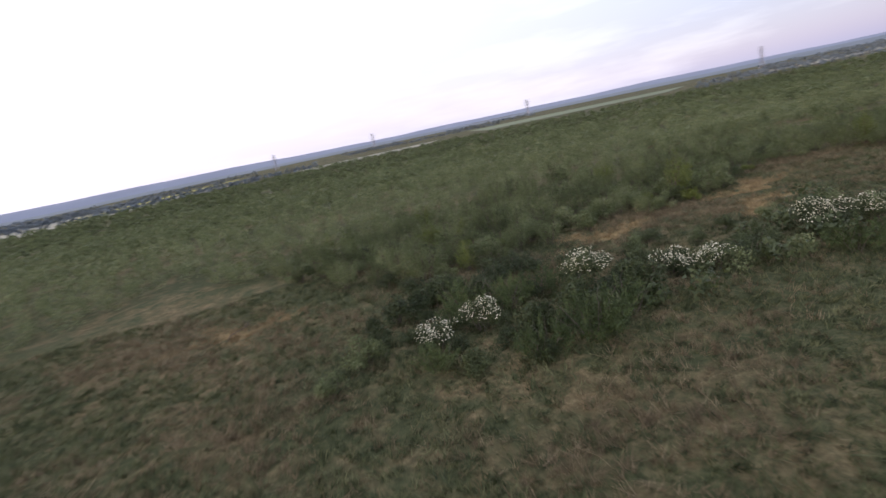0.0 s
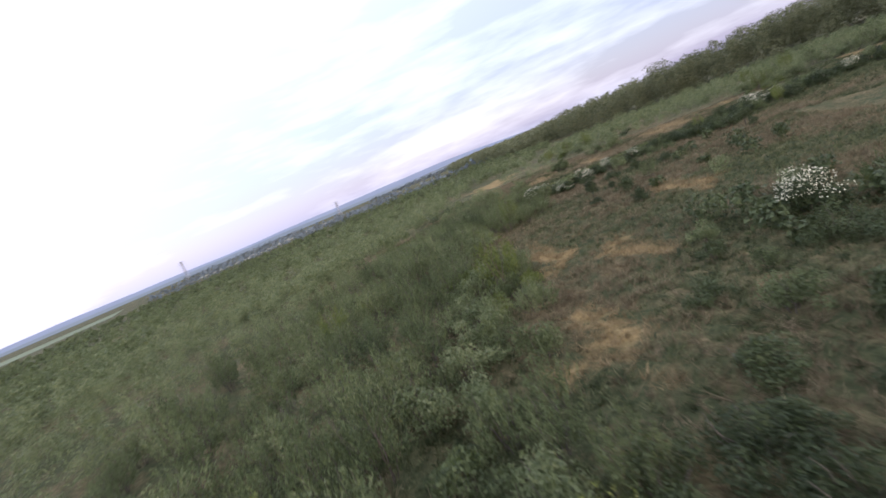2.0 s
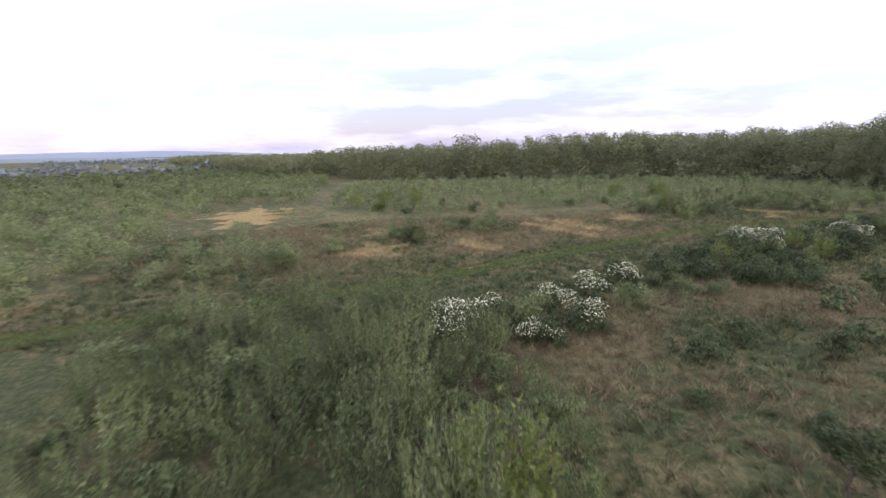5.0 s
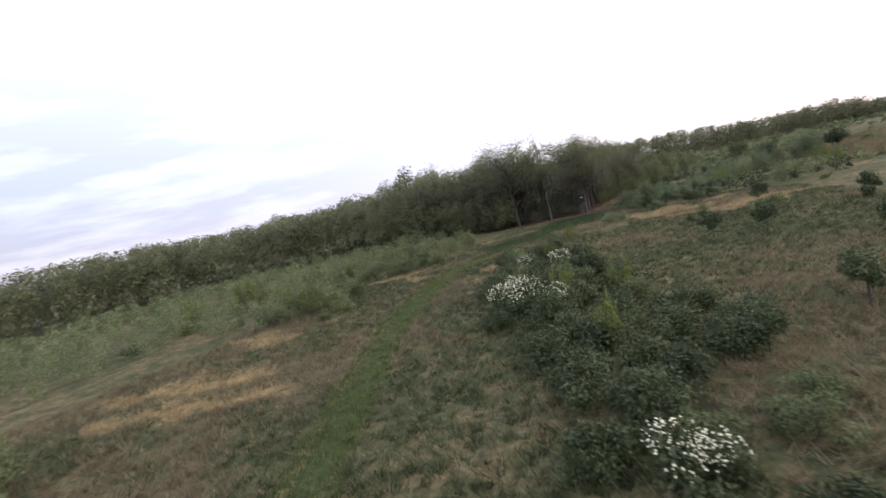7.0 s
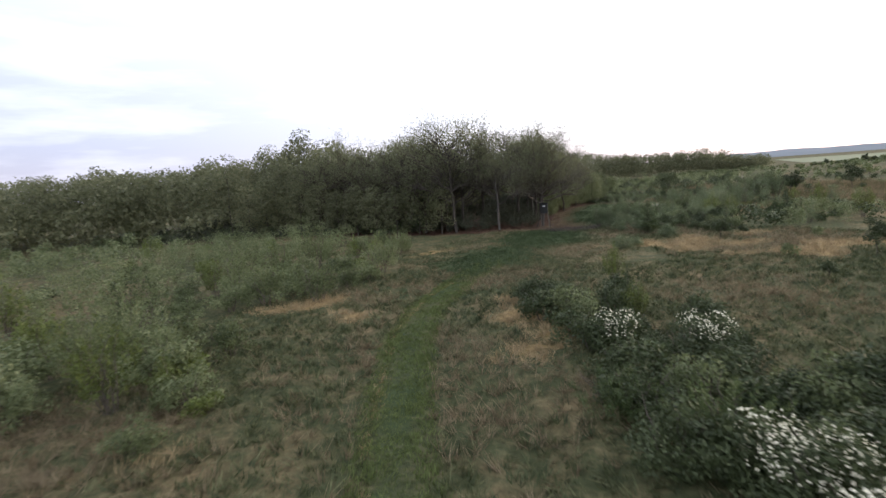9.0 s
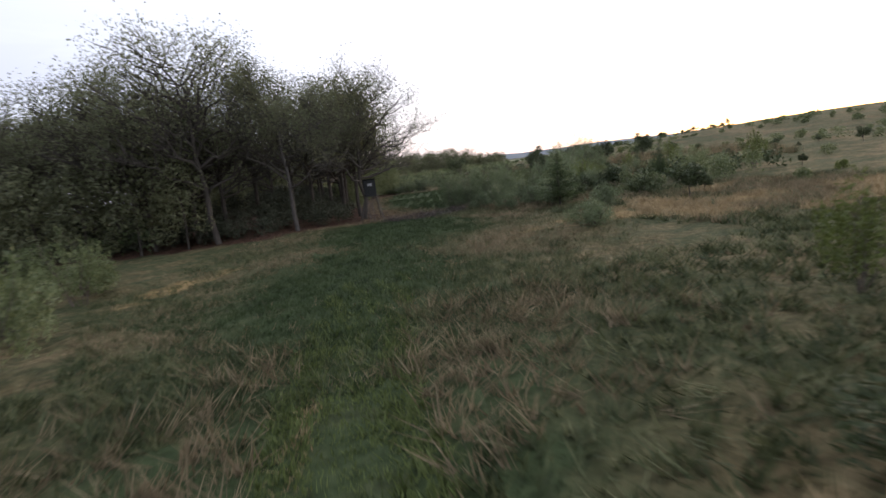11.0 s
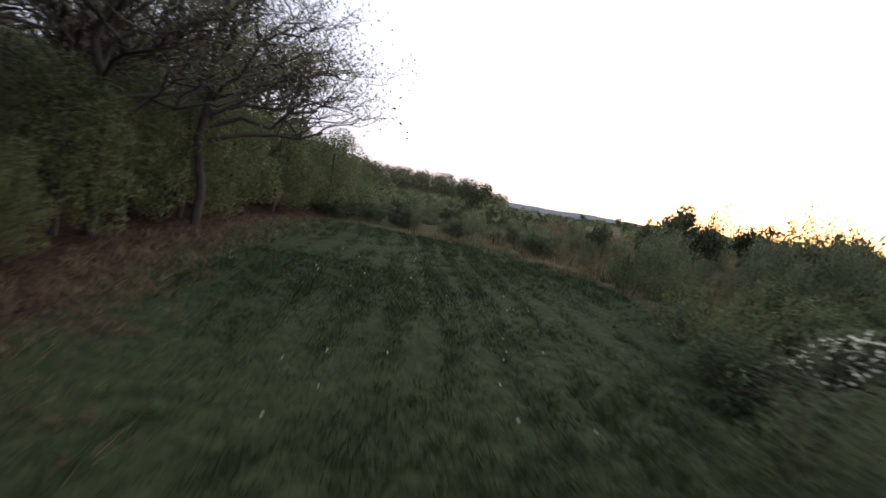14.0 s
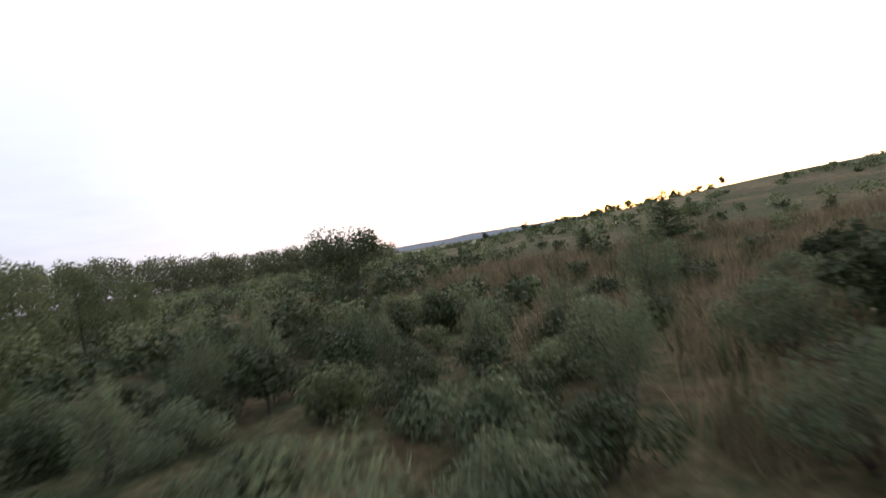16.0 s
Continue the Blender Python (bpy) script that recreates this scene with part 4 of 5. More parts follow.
# bushes under the wood's edge
for k in range(0, len(edge), 2):
    x, y = edge[k]
    x, y = x + placer.uniform(0.5, 5), y - placer.uniform(0.5, 5)
    if inside(WOOD, x, y) and line_gap(LOW_PATH, x, y) > 3.5:
        if x > 128:
            plant("bush", x, y, placer.uniform(0.8, 1.7))
for x, y, k in ((95.5, -105, 1.0), (92, -111.5, 1.05), (98, -100, 1.0), (90.5, -117, 1.0), (101.5, -91.5, 0.8), (97.5, -107, 1.0), (94, -117, 1.1), (100, -96, 0.9), (89, -122, 0.9), (101.6, -85.5, 0.42), (86.2, -118.6, 1.15), (84.4, -122.5, 0.8), (83, -127, 0.7), (87, -125, 1.1), (81, -130, 0.65), (86, -146, 1.5), (82, -150, 1.4), (79, -154, 1.3), (90, -141, 1.5), (75, -160, 1.05), (84, -157, 1.2), (71, -160, 0.85), (88, -152, 1.3)):
    plant("beech", x, y, k * (0.86 if y > -114 else 0.72))
# great oaks whose boughs hang over the grass
for seed, x, y, h, boughs in ((76, 105.3, -67.9, 15.0, ((4.6, (-1.0, 0.06, 0.08), 5.4), (5.2, (-0.9, -0.35, 0.15), 5.2), (5.0, (-0.8, -0.7, 0.1), 5.0), (6.0, (-0.8, 0.5, 0.35), 5.5), (4.2, (0.9, 0.3, 0.3), 5.5), (7.0, (-0.7, 0.1, 0.7), 5.5), (5.6, (0.6, 0.6, 0.5), 5.0))),
                              (77, 100.6, -92.5, 15.0, ((4.4, (-1.0, 0.1, 0.25), 3.6), (4.8, (-0.8, -0.5, 0.3), 4.0), (5.4, (-0.5, 0.8, 0.3), 4.2), (7.0, (-0.7, 0.0, 0.8), 4.0))),
                              (78, 97.2, -97.5, 14.0, ((4.2, (-1.0, -0.1, 0.22), 5.6), (5.4, (-0.9, -0.3, 0.35), 5.4), (4.8, (-1.0, 0.15, 0.3), 5.0), (6.0, (-0.4, 0.8, 0.4), 5.0))),
                              (79, 113.2, -66.0, 15.0, ((4.4, (-0.7, 0.7, 0.3), 5.5), (5.2, (0.7, 0.6, 0.4), 5.5), (6.4, (-0.2, 0.9, 0.5), 5.0)))):
    tree = oak(seed, h + 2.4, 5.6, 24000 if seed in (76, 79) else 7000, M_PALEBARK if seed == 79 else None, 0.46, 0.5, "spreading oak whose crooked boughs hang over the grass", boughs, 3, 8, 0.14)
    tree.matrix_basis = pose(x, y, 0)

# ---- joined growth: far scrub, grass, dry stalks ----


def within(poly, x, y):
    """Which of many points lie inside a polygon."""
    hit, j = np.zeros(len(x), bool), len(poly) - 1
    for i in range(len(poly)):
        (xi, yi), (xj, yj) = poly[i], poly[j]
        if yi != yj:
            hit ^= ((yi > y) != (yj > y)) & (x < (xj - xi) * (y - yi) / (yj - yi) + xi)
        j = i
    return hit


def gaps(line, x, y):
    best = np.full(len(x), 1e9)
    for (ax, ay), (bx, by) in zip(line, line[1:]):
        dx, dy = bx - ax, by - ay
        k = np.clip(((x - ax) * dx + (y - ay) * dy) / (dx * dx + dy * dy), 0, 1)
        best = np.minimum(best, np.hypot(x - ax - k * dx, y - ay - k * dy))
    return best


def level(x, y):
    z = 0.09 * np.sin(x * 0.35 + 1.3 * np.sin(y * 0.21)) + 0.09 * np.sin(y * 0.41 + 1.1 * np.sin(x * 0.17))
    return np.where(gaps(TRACK, x, y) < 4, 0.35 * z, z) + rise(x, y)


def stuff(name, verts, faces, mat, label, category):
    return tagged(new(name, raw_mesh(name, verts, faces, mat)), label, category, kind="stuff")


def clumps(rng, spots, per, size):
    """Crowns too far to tell apart: leaves over several uneven lobes each, drawn from a few shapes."""
    sp = np.asarray(spots, float)
    shapes = []
    for i in range(5):
        lobes = [(0, 0, 0.5, 0.5, 0.95)]
        for j in range(10):
            a, q = rng.uniform(0, 6.283), rng.uniform(0.25, 0.72)
            br = rng.uniform(0.22, 0.40)
            top = 1.0 - 0.42 * q * q - br * 0.75
            lobes.append((q * math.cos(a), q * math.sin(a), top * (1.0 if j < 6 else rng.uniform(0.2, 0.7)), br, 0.75))
        shapes.append(blob_points(rng, per * 4, lobes, 0.16))
    pts, ways = np.stack([q[0] for q in shapes]), np.stack([q[1] for q in shapes])
    k = np.repeat(np.arange(len(sp)), per)
    n = len(k)
    which, pick = rng.integers(0, 5, len(sp))[k], rng.integers(0, per * 4, n)
    turn = rng.uniform(0, 6.283, len(sp))[k]
    u, d = pts[which, pick], ways[which, pick]
    c, w = np.cos(turn), np.sin(turn)
    p = np.stack([sp[k, 0] + (u[:, 0] * c - u[:, 1] * w) * sp[k, 3], sp[k, 1] + (u[:, 0] * w + u[:, 1] * c) * sp[k, 3], sp[k, 2] - (1.0 - np.maximum(u[:, 2], 0.02)) * np.minimum(sp[k, 2], 1.9 * sp[k, 3])], 1)
    p[:, 2] += rise(p[:, 0], p[:, 1])
    d = np.stack([d[:, 0] * c - d[:, 1] * w, d[:, 0] * w + d[:, 1] * c, d[:, 2]], 1)
    return skin_leaves(rng, p, d, size, size * 0.8, 0.45)


rng = np.random.default_rng(400)
far = []
for i in range(9000):
    a, dist = rng.uniform(-1.1, 1.75), 60 + 420 * rng.uniform() ** 1.5
    x, y = dist * math.sin(a), 40 + dist * math.cos(a)
    if y > 60 and not inside(THICKET_N, x, y) and not inside(WOOD, x, y) and not (90 < x < 186 and y < 90) and not (x < 250 and y < 66):
        far.append((x, y, rng.uniform(2.0, 4.6), rng.uniform(1.8, 3.6)))
for i in range(1300):
    x, y = rng.uniform(-260, 60), rng.uniform(-330, -20)
    if not inside(FAR_WOOD, x, y) and not inside(HERB, x, y) and math.sin(x * 0.06) * math.sin(y * 0.05 + 1) > -0.2 and rise(x, y) < 7:
        far.append((x, y, rng.uniform(0.8, 2.6), rng.uniform(1.0, 2.8)))
fx, fy = np.array([q[0] for q in far]), np.array([q[1] for q in far])
off = gaps(WALK, fx, fy)
for name, near_by, far_by, per, size in (("near_scrub", 34, 90, 230, 0.34), ("mid_scrub", 90, 190, 110, 0.55), ("far_scrub", 190, 9999, 44, 1.0)):
    stuff(name, *clumps(rng, [q for q, d in zip(far, off) if near_by <= d < far_by], per, size), M_WILLOW, "low grey-green willow scrub spreading over the far grassland", "scrub")
stuff("wood_across", *clumps(rng, [q for q in canopy if q[1] < -240], 330, 0.95), M_OAK, "rounded trees of the dark wood across the fields", "wood")
stuff("wood_understorey", *clumps(rng, storey, 190, 0.95), M_OAK, "lower leafy storey inside the far wood", "wood")
near_canopy = [q for q in canopy if q[1] >= -240]
near_canopy = [q for q in near_canopy if math.hypot(q[0] - 100, q[1] + 20) < 210]
stuff("wood_canopy", *clumps(rng, near_canopy, 560, 0.75), M_OAK, "closed dull green canopy of the wood", "wood")
stuff("far_canopy", *clumps(rng, [q for q in canopy if math.hypot(q[0] - 100, q[1] + 20) >= 210 and q[1] > -240], 300, 1.1), M_OAK, "closed dull green canopy of the far wood", "wood")
near_growth, deep_growth = [], []
for t in range(6000):
    x, y = placer.uniform(86, 190), placer.uniform(-130, -58)
    gap = line_gap(LOW_PATH, x, y)
    if inside(WOOD, x, y) and gap > 6:
        d = min(line_gap(WOOD[:11], x, y), line_gap(WOOD[-5:] + WOOD[:1], x, y))
        spot = (x, y, placer.uniform(1.0, 2.2) + 0.2 * d, placer.uniform(1.2, 2.2))
        if 2.5 < d < 18 and gap < 30 and len(near_growth) < 240:
            near_growth.append(spot)
        elif 1.0 < d < 16 and gap >= 30 and len(deep_growth) < 330:
            deep_growth.append(spot)
stuff("wood_undergrowth", *clumps(rng, near_growth, 300, 0.22), M_UNDER, "dark bramble undergrowth beneath the wood's edge", "undergrowth")
stuff("deep_undergrowth", *clumps(rng, deep_growth, 110, 0.45), M_UNDER, "dark undergrowth deep under the trees", "undergrowth")
thicket = REST["willow"] + REST["sallow"]
close_by = [line_gap(WALK, q[0], q[1]) < 60 for q in thicket]
stuff("willow_thicket", *clumps(rng, [q for q, c in zip(thicket, close_by) if c], 430, 0.2), M_WILLOW, "dense grey-green willow thicket", "scrub")
stuff("far_thicket", *clumps(rng, [q for q, c in zip(thicket, close_by) if not c], 120, 0.42), M_WILLOW, "far part of the grey-green willow thicket", "scrub")

if REST["bush"]:
    stuff("undergrowth", *clumps(rng, REST["bush"], 150, 0.42), M_THORN, "dense dark green undergrowth along the wood", "scrub")


def tufts(rng, x, y, height, blades, spread, width, lean=0.5, dz=-0.06):
    """Grass tufts, each of a few leaning blades."""
    n = len(x)
    k = np.repeat(np.arange(n), blades)
    m = len(k)
    base = np.stack([x[k], y[k], (level(x, y) + dz)[k]], 1)
    base[:, :2] += rng.normal(size=(m, 2)) * spread * 0.4
    h = (height if np.ndim(height) else np.full(n, height))[k] * rng.uniform(0.55, 1.25, m)
    lodged = rng.normal(size=(n, 2))[k] * 0.75
    tip = base + np.concatenate([(lodged + rng.normal(size=(m, 2)) * 0.7) * (lean * h)[:, None], h[:, None]], 1)
    a = rng.uniform(0, math.pi, m)
    side = np.stack([np.cos(a), np.sin(a), 0 * a], 1) * width * 0.5
    v = np.stack([base - side, base + side, tip], 1).reshape(-1, 3)
    return v, np.arange(3 * m).reshape(-1, 3)


def sown(rng, poly, per_m2, keep=None):
    p = np.array(poly, float)
    lo, hi = p.min(0), p.max(0)
    n = int((hi - lo).prod() * per_m2)
    x, y = rng.uniform(lo[0], hi[0], n), rng.uniform(lo[1], hi[1], n)
    ok = within(poly, x, y) & ~within(WOOD, x, y)
    if keep is not None:
        ok &= keep(x, y)
    return x[ok], y[ok]


def patchy(x, y):
    """Where the old dry grass stands rather than the green."""
    w = np.sin(x * 0.23 + 1.7 * np.sin(y * 0.13)) + np.sin(y * 0.29 + 1.5 * np.sin(x * 0.11 + 1)) + 0.6 * np.sin(x * 0.9 + y * 0.7)
    return w


def in_straw(x, y, k=1.1):
    r = np.zeros(len(x), bool)
    for cx, cy, rx, ry in STRAW:
        wx = x + 0.45 * rx * np.sin(y * 0.9 + cx) + 1.2 * np.sin(y * 0.37 + cy)
        wy = y + 0.45 * ry * np.sin(x * 0.8 + cy) + 1.0 * np.sin(x * 0.31 + cx)
        r |= ((wx - cx) / rx) ** 2 + ((wy - cy) / ry) ** 2 < k
    return r


FIELD_N = [(-60, 10), (-14, 11), (20, 9), (60, 18), (84, 20), (90, 60), (60, 66), (-10, 66), (-60, 64)]
FIELD_E = [(84, 62), (96, 92), (140, 88), (150, 56), (142, 14), (138, -10), (128, -44), (126, -60), (104, -62), (90, -62), (70, -40), (66, 0), (80, 20)]
rng = np.random.default_rng(77)
off_track = lambda x, y: (gaps(TRACK, x, y) > 1.5) & ~((x > 96) & (y < -27))
for poly, per in ((FIELD_N, 4.6), (FIELD_E, 4.6)):
    x, y = sown(rng, poly, per, off_track)
    st = in_straw(x, y)
    dry = ~st & (patchy(x, y) + rng.normal(size=len(x)) * 0.9 > np.where(((x > 60) & (x < 93) & (y > 15)) | ((x > 114) & (y > 5)), -0.55, np.where((x > 60) & (x < 112) & (y > -20), 1.5, np.where((x > 60) & (y > -30), 1.2, np.where((x < 60) & (y < 33), 1.25, 0.45)))))
    green = ~st & ~dry
    stuff("grass", *tufts(rng, x[green], y[green], 0.44, 9, 0.34, 0.075, 0.8), M_GRASS, "tussocks of rough olive-green grass", "grass")
    stuff("dry_grass", *tufts(rng, x[dry], y[dry], 0.58, 10, 0.26, 0.055, 0.8), M_DRYSTEM, "tussocks of last year's dry pinkish-brown grass", "grass")
    stuff("straw_grass", *tufts(rng, x[st], y[st], 0.50, 9, 0.36, 0.05, 0.8), M_STRAW, "bleached straw-yellow dry grass", "grass")
# grass of the track's crown and sides
x, y = sown(rng, [(90, 95), (106, 95), (126, 10), (126, -30), (112, -60), (98, -60), (112, -20), (112, 10), (96, 60)], 26.0, lambda x, y: (gaps(TRACK, x, y) < 1.7) & (y > -30 + 4 * np.sin(x * 5)))
g = gaps(TRACK, x, y)
hh = np.where(np.abs(g - 0.56) < 0.2, 0.12, np.where(g < 0.35, 0.15, 0.24))
stuff("track_grass", *tufts(rng, x, y, hh, 6, 0.3, 0.06, 0.6, -0.03), M_TRACK, "short green grass of the wheel track", "grass")
rim = mid_line + normals * (0.98 + 0.1 * np.sin(np.arange(len(mid_line)) * 0.31))[:, None]
rim = np.repeat(rim, 7, 0) + rng.normal(size=(7 * len(rim), 2)) * np.array([0.12, 0.3])
rim = rim[np.sin(rim[:, 1] * 0.5) + 0.6 * np.sin(rim[:, 1] * 1.7) > -0.7]
stuff("track_rim_grass", *tufts(rng, rim[:, 0], rim[:, 1], 0.17, 5, 0.2, 0.05, 0.7, -0.03), M_STRAW, "bleached grass along the rim of a rut", "grass")
# meadow strip, mown in rows
LOW_GRASS = [(124, -22), (106, -22), (88, -44), (86, -70), (74, -96), (84, -114), (90, -113), (102, -90), (105, -68), (120, -62), (128, -44)]
x, y = sown(rng, LOW_GRASS, 26, lambda x, y: gaps(LOW_PATH, x, y) < 4 + 12 * rng.uniform(size=len(x)))
row = (x * 0.93 - y * 0.36)
m = within(MEADOW, x, y)
hh = np.where(m, 0.16 + (0.07 + 0.04 * np.sin(x * 0.7 + y * 0.31)) * np.sin(row * 4.1 + 1.1 * np.sin(y * 0.35)) + 0.05 * np.sin(row * 9.0 + np.sin(y * 1.3)), 0.27)
verge = gaps(WOOD[-6:] + WOOD[:3], x, y) < np.where((y > -68) & (y < -61) & (x < 104), 4.5, 2.0) + 3.0 * rng.uniform(size=len(x))
# bare, leaf-strewn corner and a bleached clump beside it
corner = lambda x, y: ((x - 101.4) / 2.4) ** 2 + ((y + 62.4) / 2.6) ** 2 < 1 + 0.35 * np.sin(x * 3.1 + y * 2.3)
verge |= corner(x, y) | (((x - 98.2) / 1.2) ** 2 + ((y + 63.2) / 0.9) ** 2 < 1)
kept = ~verge | (rng.uniform(size=len(x)) < 0.35)
x, y, hh, m, verge = (q[kept] for q in (x, y, hh, m, verge))
lush = ~verge & (m | (gaps(GREEN_WAY, x, y) + 1.6 * patchy(x, y) + rng.normal(size=len(x)) * 1.6 < np.where(y > -32, 3.8, 6.2)))
stuff("meadow_grass", *tufts(rng, x[lush], y[lush], hh[lush], 6, 0.22, 0.035, 0.7), M_LAWN, "short dark green meadow grass, mown in rows", "grass")
dry = ~lush & (verge | (patchy(x * 1.7, y * 1.7) + rng.normal(size=len(x)) > 0.4))
olive = ~lush & ~dry
stuff("dry_meadow_grass", *tufts(rng, x[dry], y[dry], 0.34, 6, 0.25, 0.03, 0.8), M_DRYSTEM, "bent dry grass among the green", "grass")
stuff("rough_meadow_grass", *tufts(rng, x[olive], y[olive], 0.36, 6, 0.25, 0.035, 0.8), M_GRASS, "bent olive grass in rough tussocks", "grass")
x, y = sown(rng, [(97, -72), (95, -92), (88, -98), (84, -90), (90, -74)], 0.16)
stuff("meadow_flowers", *umbels(rng, np.stack([x, y, level(x, y) + 0.2], 1), np.tile([0.0, 0.0, 1.0], (len(x), 1)) + rng.normal(size=(len(x), 3)) * 0.2, 0.024), M_BLOSSOM, "small pale flower heads in the meadow grass", "flowers")
# tall brown stalks and weeds
x, y = sown(rng, HERB, 1.9, lambda x, y: (gaps(LOW_PATH, x, y) < 60) & ~((y < -107 + 4 * np.sin(x)) & (x > 62 + 3 * np.sin(y))))
hh = np.clip(1.45 + 0.45 * np.sin(x * 0.31) + 0.4 * np.sin(y * 0.27), 0.5, 2.2)
hh = np.where(gaps(LOW_PATH, x, y) < 3.5, np.minimum(hh, 0.7), hh)
b = rng.uniform(size=len(x)) < 0.72
pale = b & (rng.uniform(size=len(x)) < 0.4)
stuff("dry_stalks", *tufts(rng, x[b & ~pale], y[b & ~pale], hh[b & ~pale], 12, 0.7, 0.045, 0.22), M_DRYSTEM, "tall dead brown weed stalks", "weeds")
stuff("bleached_stalks", *tufts(rng, x[pale], y[pale], hh[pale] * 0.8, 12, 0.7, 0.04, 0.35), M_STRAW, "bent bleached stalks among brown weeds", "weeds")
stuff("green_weeds", *tufts(rng, x[~b], y[~b], hh[~b] * 0.75, 12, 0.7, 0.07, 0.4), M_GRASS, "rank green weeds among dead stalks", "weeds")
# leaf litter and stems at the foot of the wood
n = 60000
x, y = rng.uniform(88, 126, n), rng.uniform(-124, -58, n)
e = gaps(WOOD[-6:] + WOOD[:3], x, y)
ok = (corner(x, y) & (rng.uniform(size=n) < 0.8)) | np.where(within(WOOD, x, y), e < 9, e < np.where(x < 108, np.where((y > -68) & (x < 104), 7.5, 5.2), 2.6) * rng.uniform(size=n) ** 0.7)
x, y = x[ok], y[ok]
way = rng.normal(size=(len(x), 3)) * np.array([1, 1, 0.25])
stuff("leaf_litter", *leaf_quads(rng, np.stack([x, y, level(x, y) + rng.uniform(0.0, 0.07, len(x))], 1), way, 0.15, 0.09, np.tile([0, 0, 1.0], (len(x), 1)) + rng.normal(size=(len(x), 3)) * 0.35), M_LITTER, "fallen red-brown oak leaves at the foot of the wood", "leaf litter")

# ---- raised hide at the corner of the wood ----
M_HIDE = surface("hide_boards", [(0.3, (0.005, 0.005, 0.005)), (0.55, (0.010, 0.011, 0.010)), (0.78, (0.020, 0.020, 0.018))], 10, 0.9, 0.5, stretch=(1, 1, 0.15))
M_POLE = surface("peeled_poles", [(0.3, (0.07, 0.062, 0.045)), (0.55, (0.14, 0.127, 0.098)), (0.78, (0.22, 0.20, 0.16))], 8, 0.9, 0.5, stretch=(1, 1, 0.2))
M_DARKPOLE = surface("weathered_poles", [(0.3, (0.022, 0.019, 0.015)), (0.6, (0.052, 0.046, 0.038)), (0.8, (0.085, 0.075, 0.064))], 8, 0.9, 0.5, stretch=(1, 1, 0.2))
M_LADDER = surface("ladder_wood", [(0.3, (0.06, 0.053, 0.043)), (0.6, (0.13, 0.115, 0.095)), (0.8, (0.20, 0.18, 0.15))], 8, 0.9, 0.5, stretch=(1, 1, 0.2))
M_SIGN = surface("sign_white", [(0.3, (0.32, 0.32, 0.32)), (0.7, (0.44, 0.44, 0.43))], 3, 0.6, 0.05)
M_BAR = surface("sign_bars", [(0.3, (0.06, 0.06, 0.06)), (0.7, (0.10, 0.10, 0.10))], 6, 0.7, 0.05)
M_FELT = surface("roof_felt", [(0.3, (0.008, 0.008, 0.008)), (0.7, (0.02, 0.02, 0.019))], 9, 0.95, 0.5)


def box_mesh(name, cx, cy, cz, sx, sy, sz, mat, bevel=0.012):
    bm = bmesh.new()
    bmesh.ops.create_cube(bm, size=1)
    for v in bm.verts:
        v.co = Vector((cx + v.co.x * sx, cy + v.co.y * sy, cz + v.co.z * sz))
    if bevel:
        bmesh.ops.bevel(bm, geom=list(bm.edges), offset=bevel, segments=1, affect="EDGES")
    me = bpy.data.meshes.new(name)
    bm.to_mesh(me)
    bm.free()
    me.materials.append(mat)
    return me


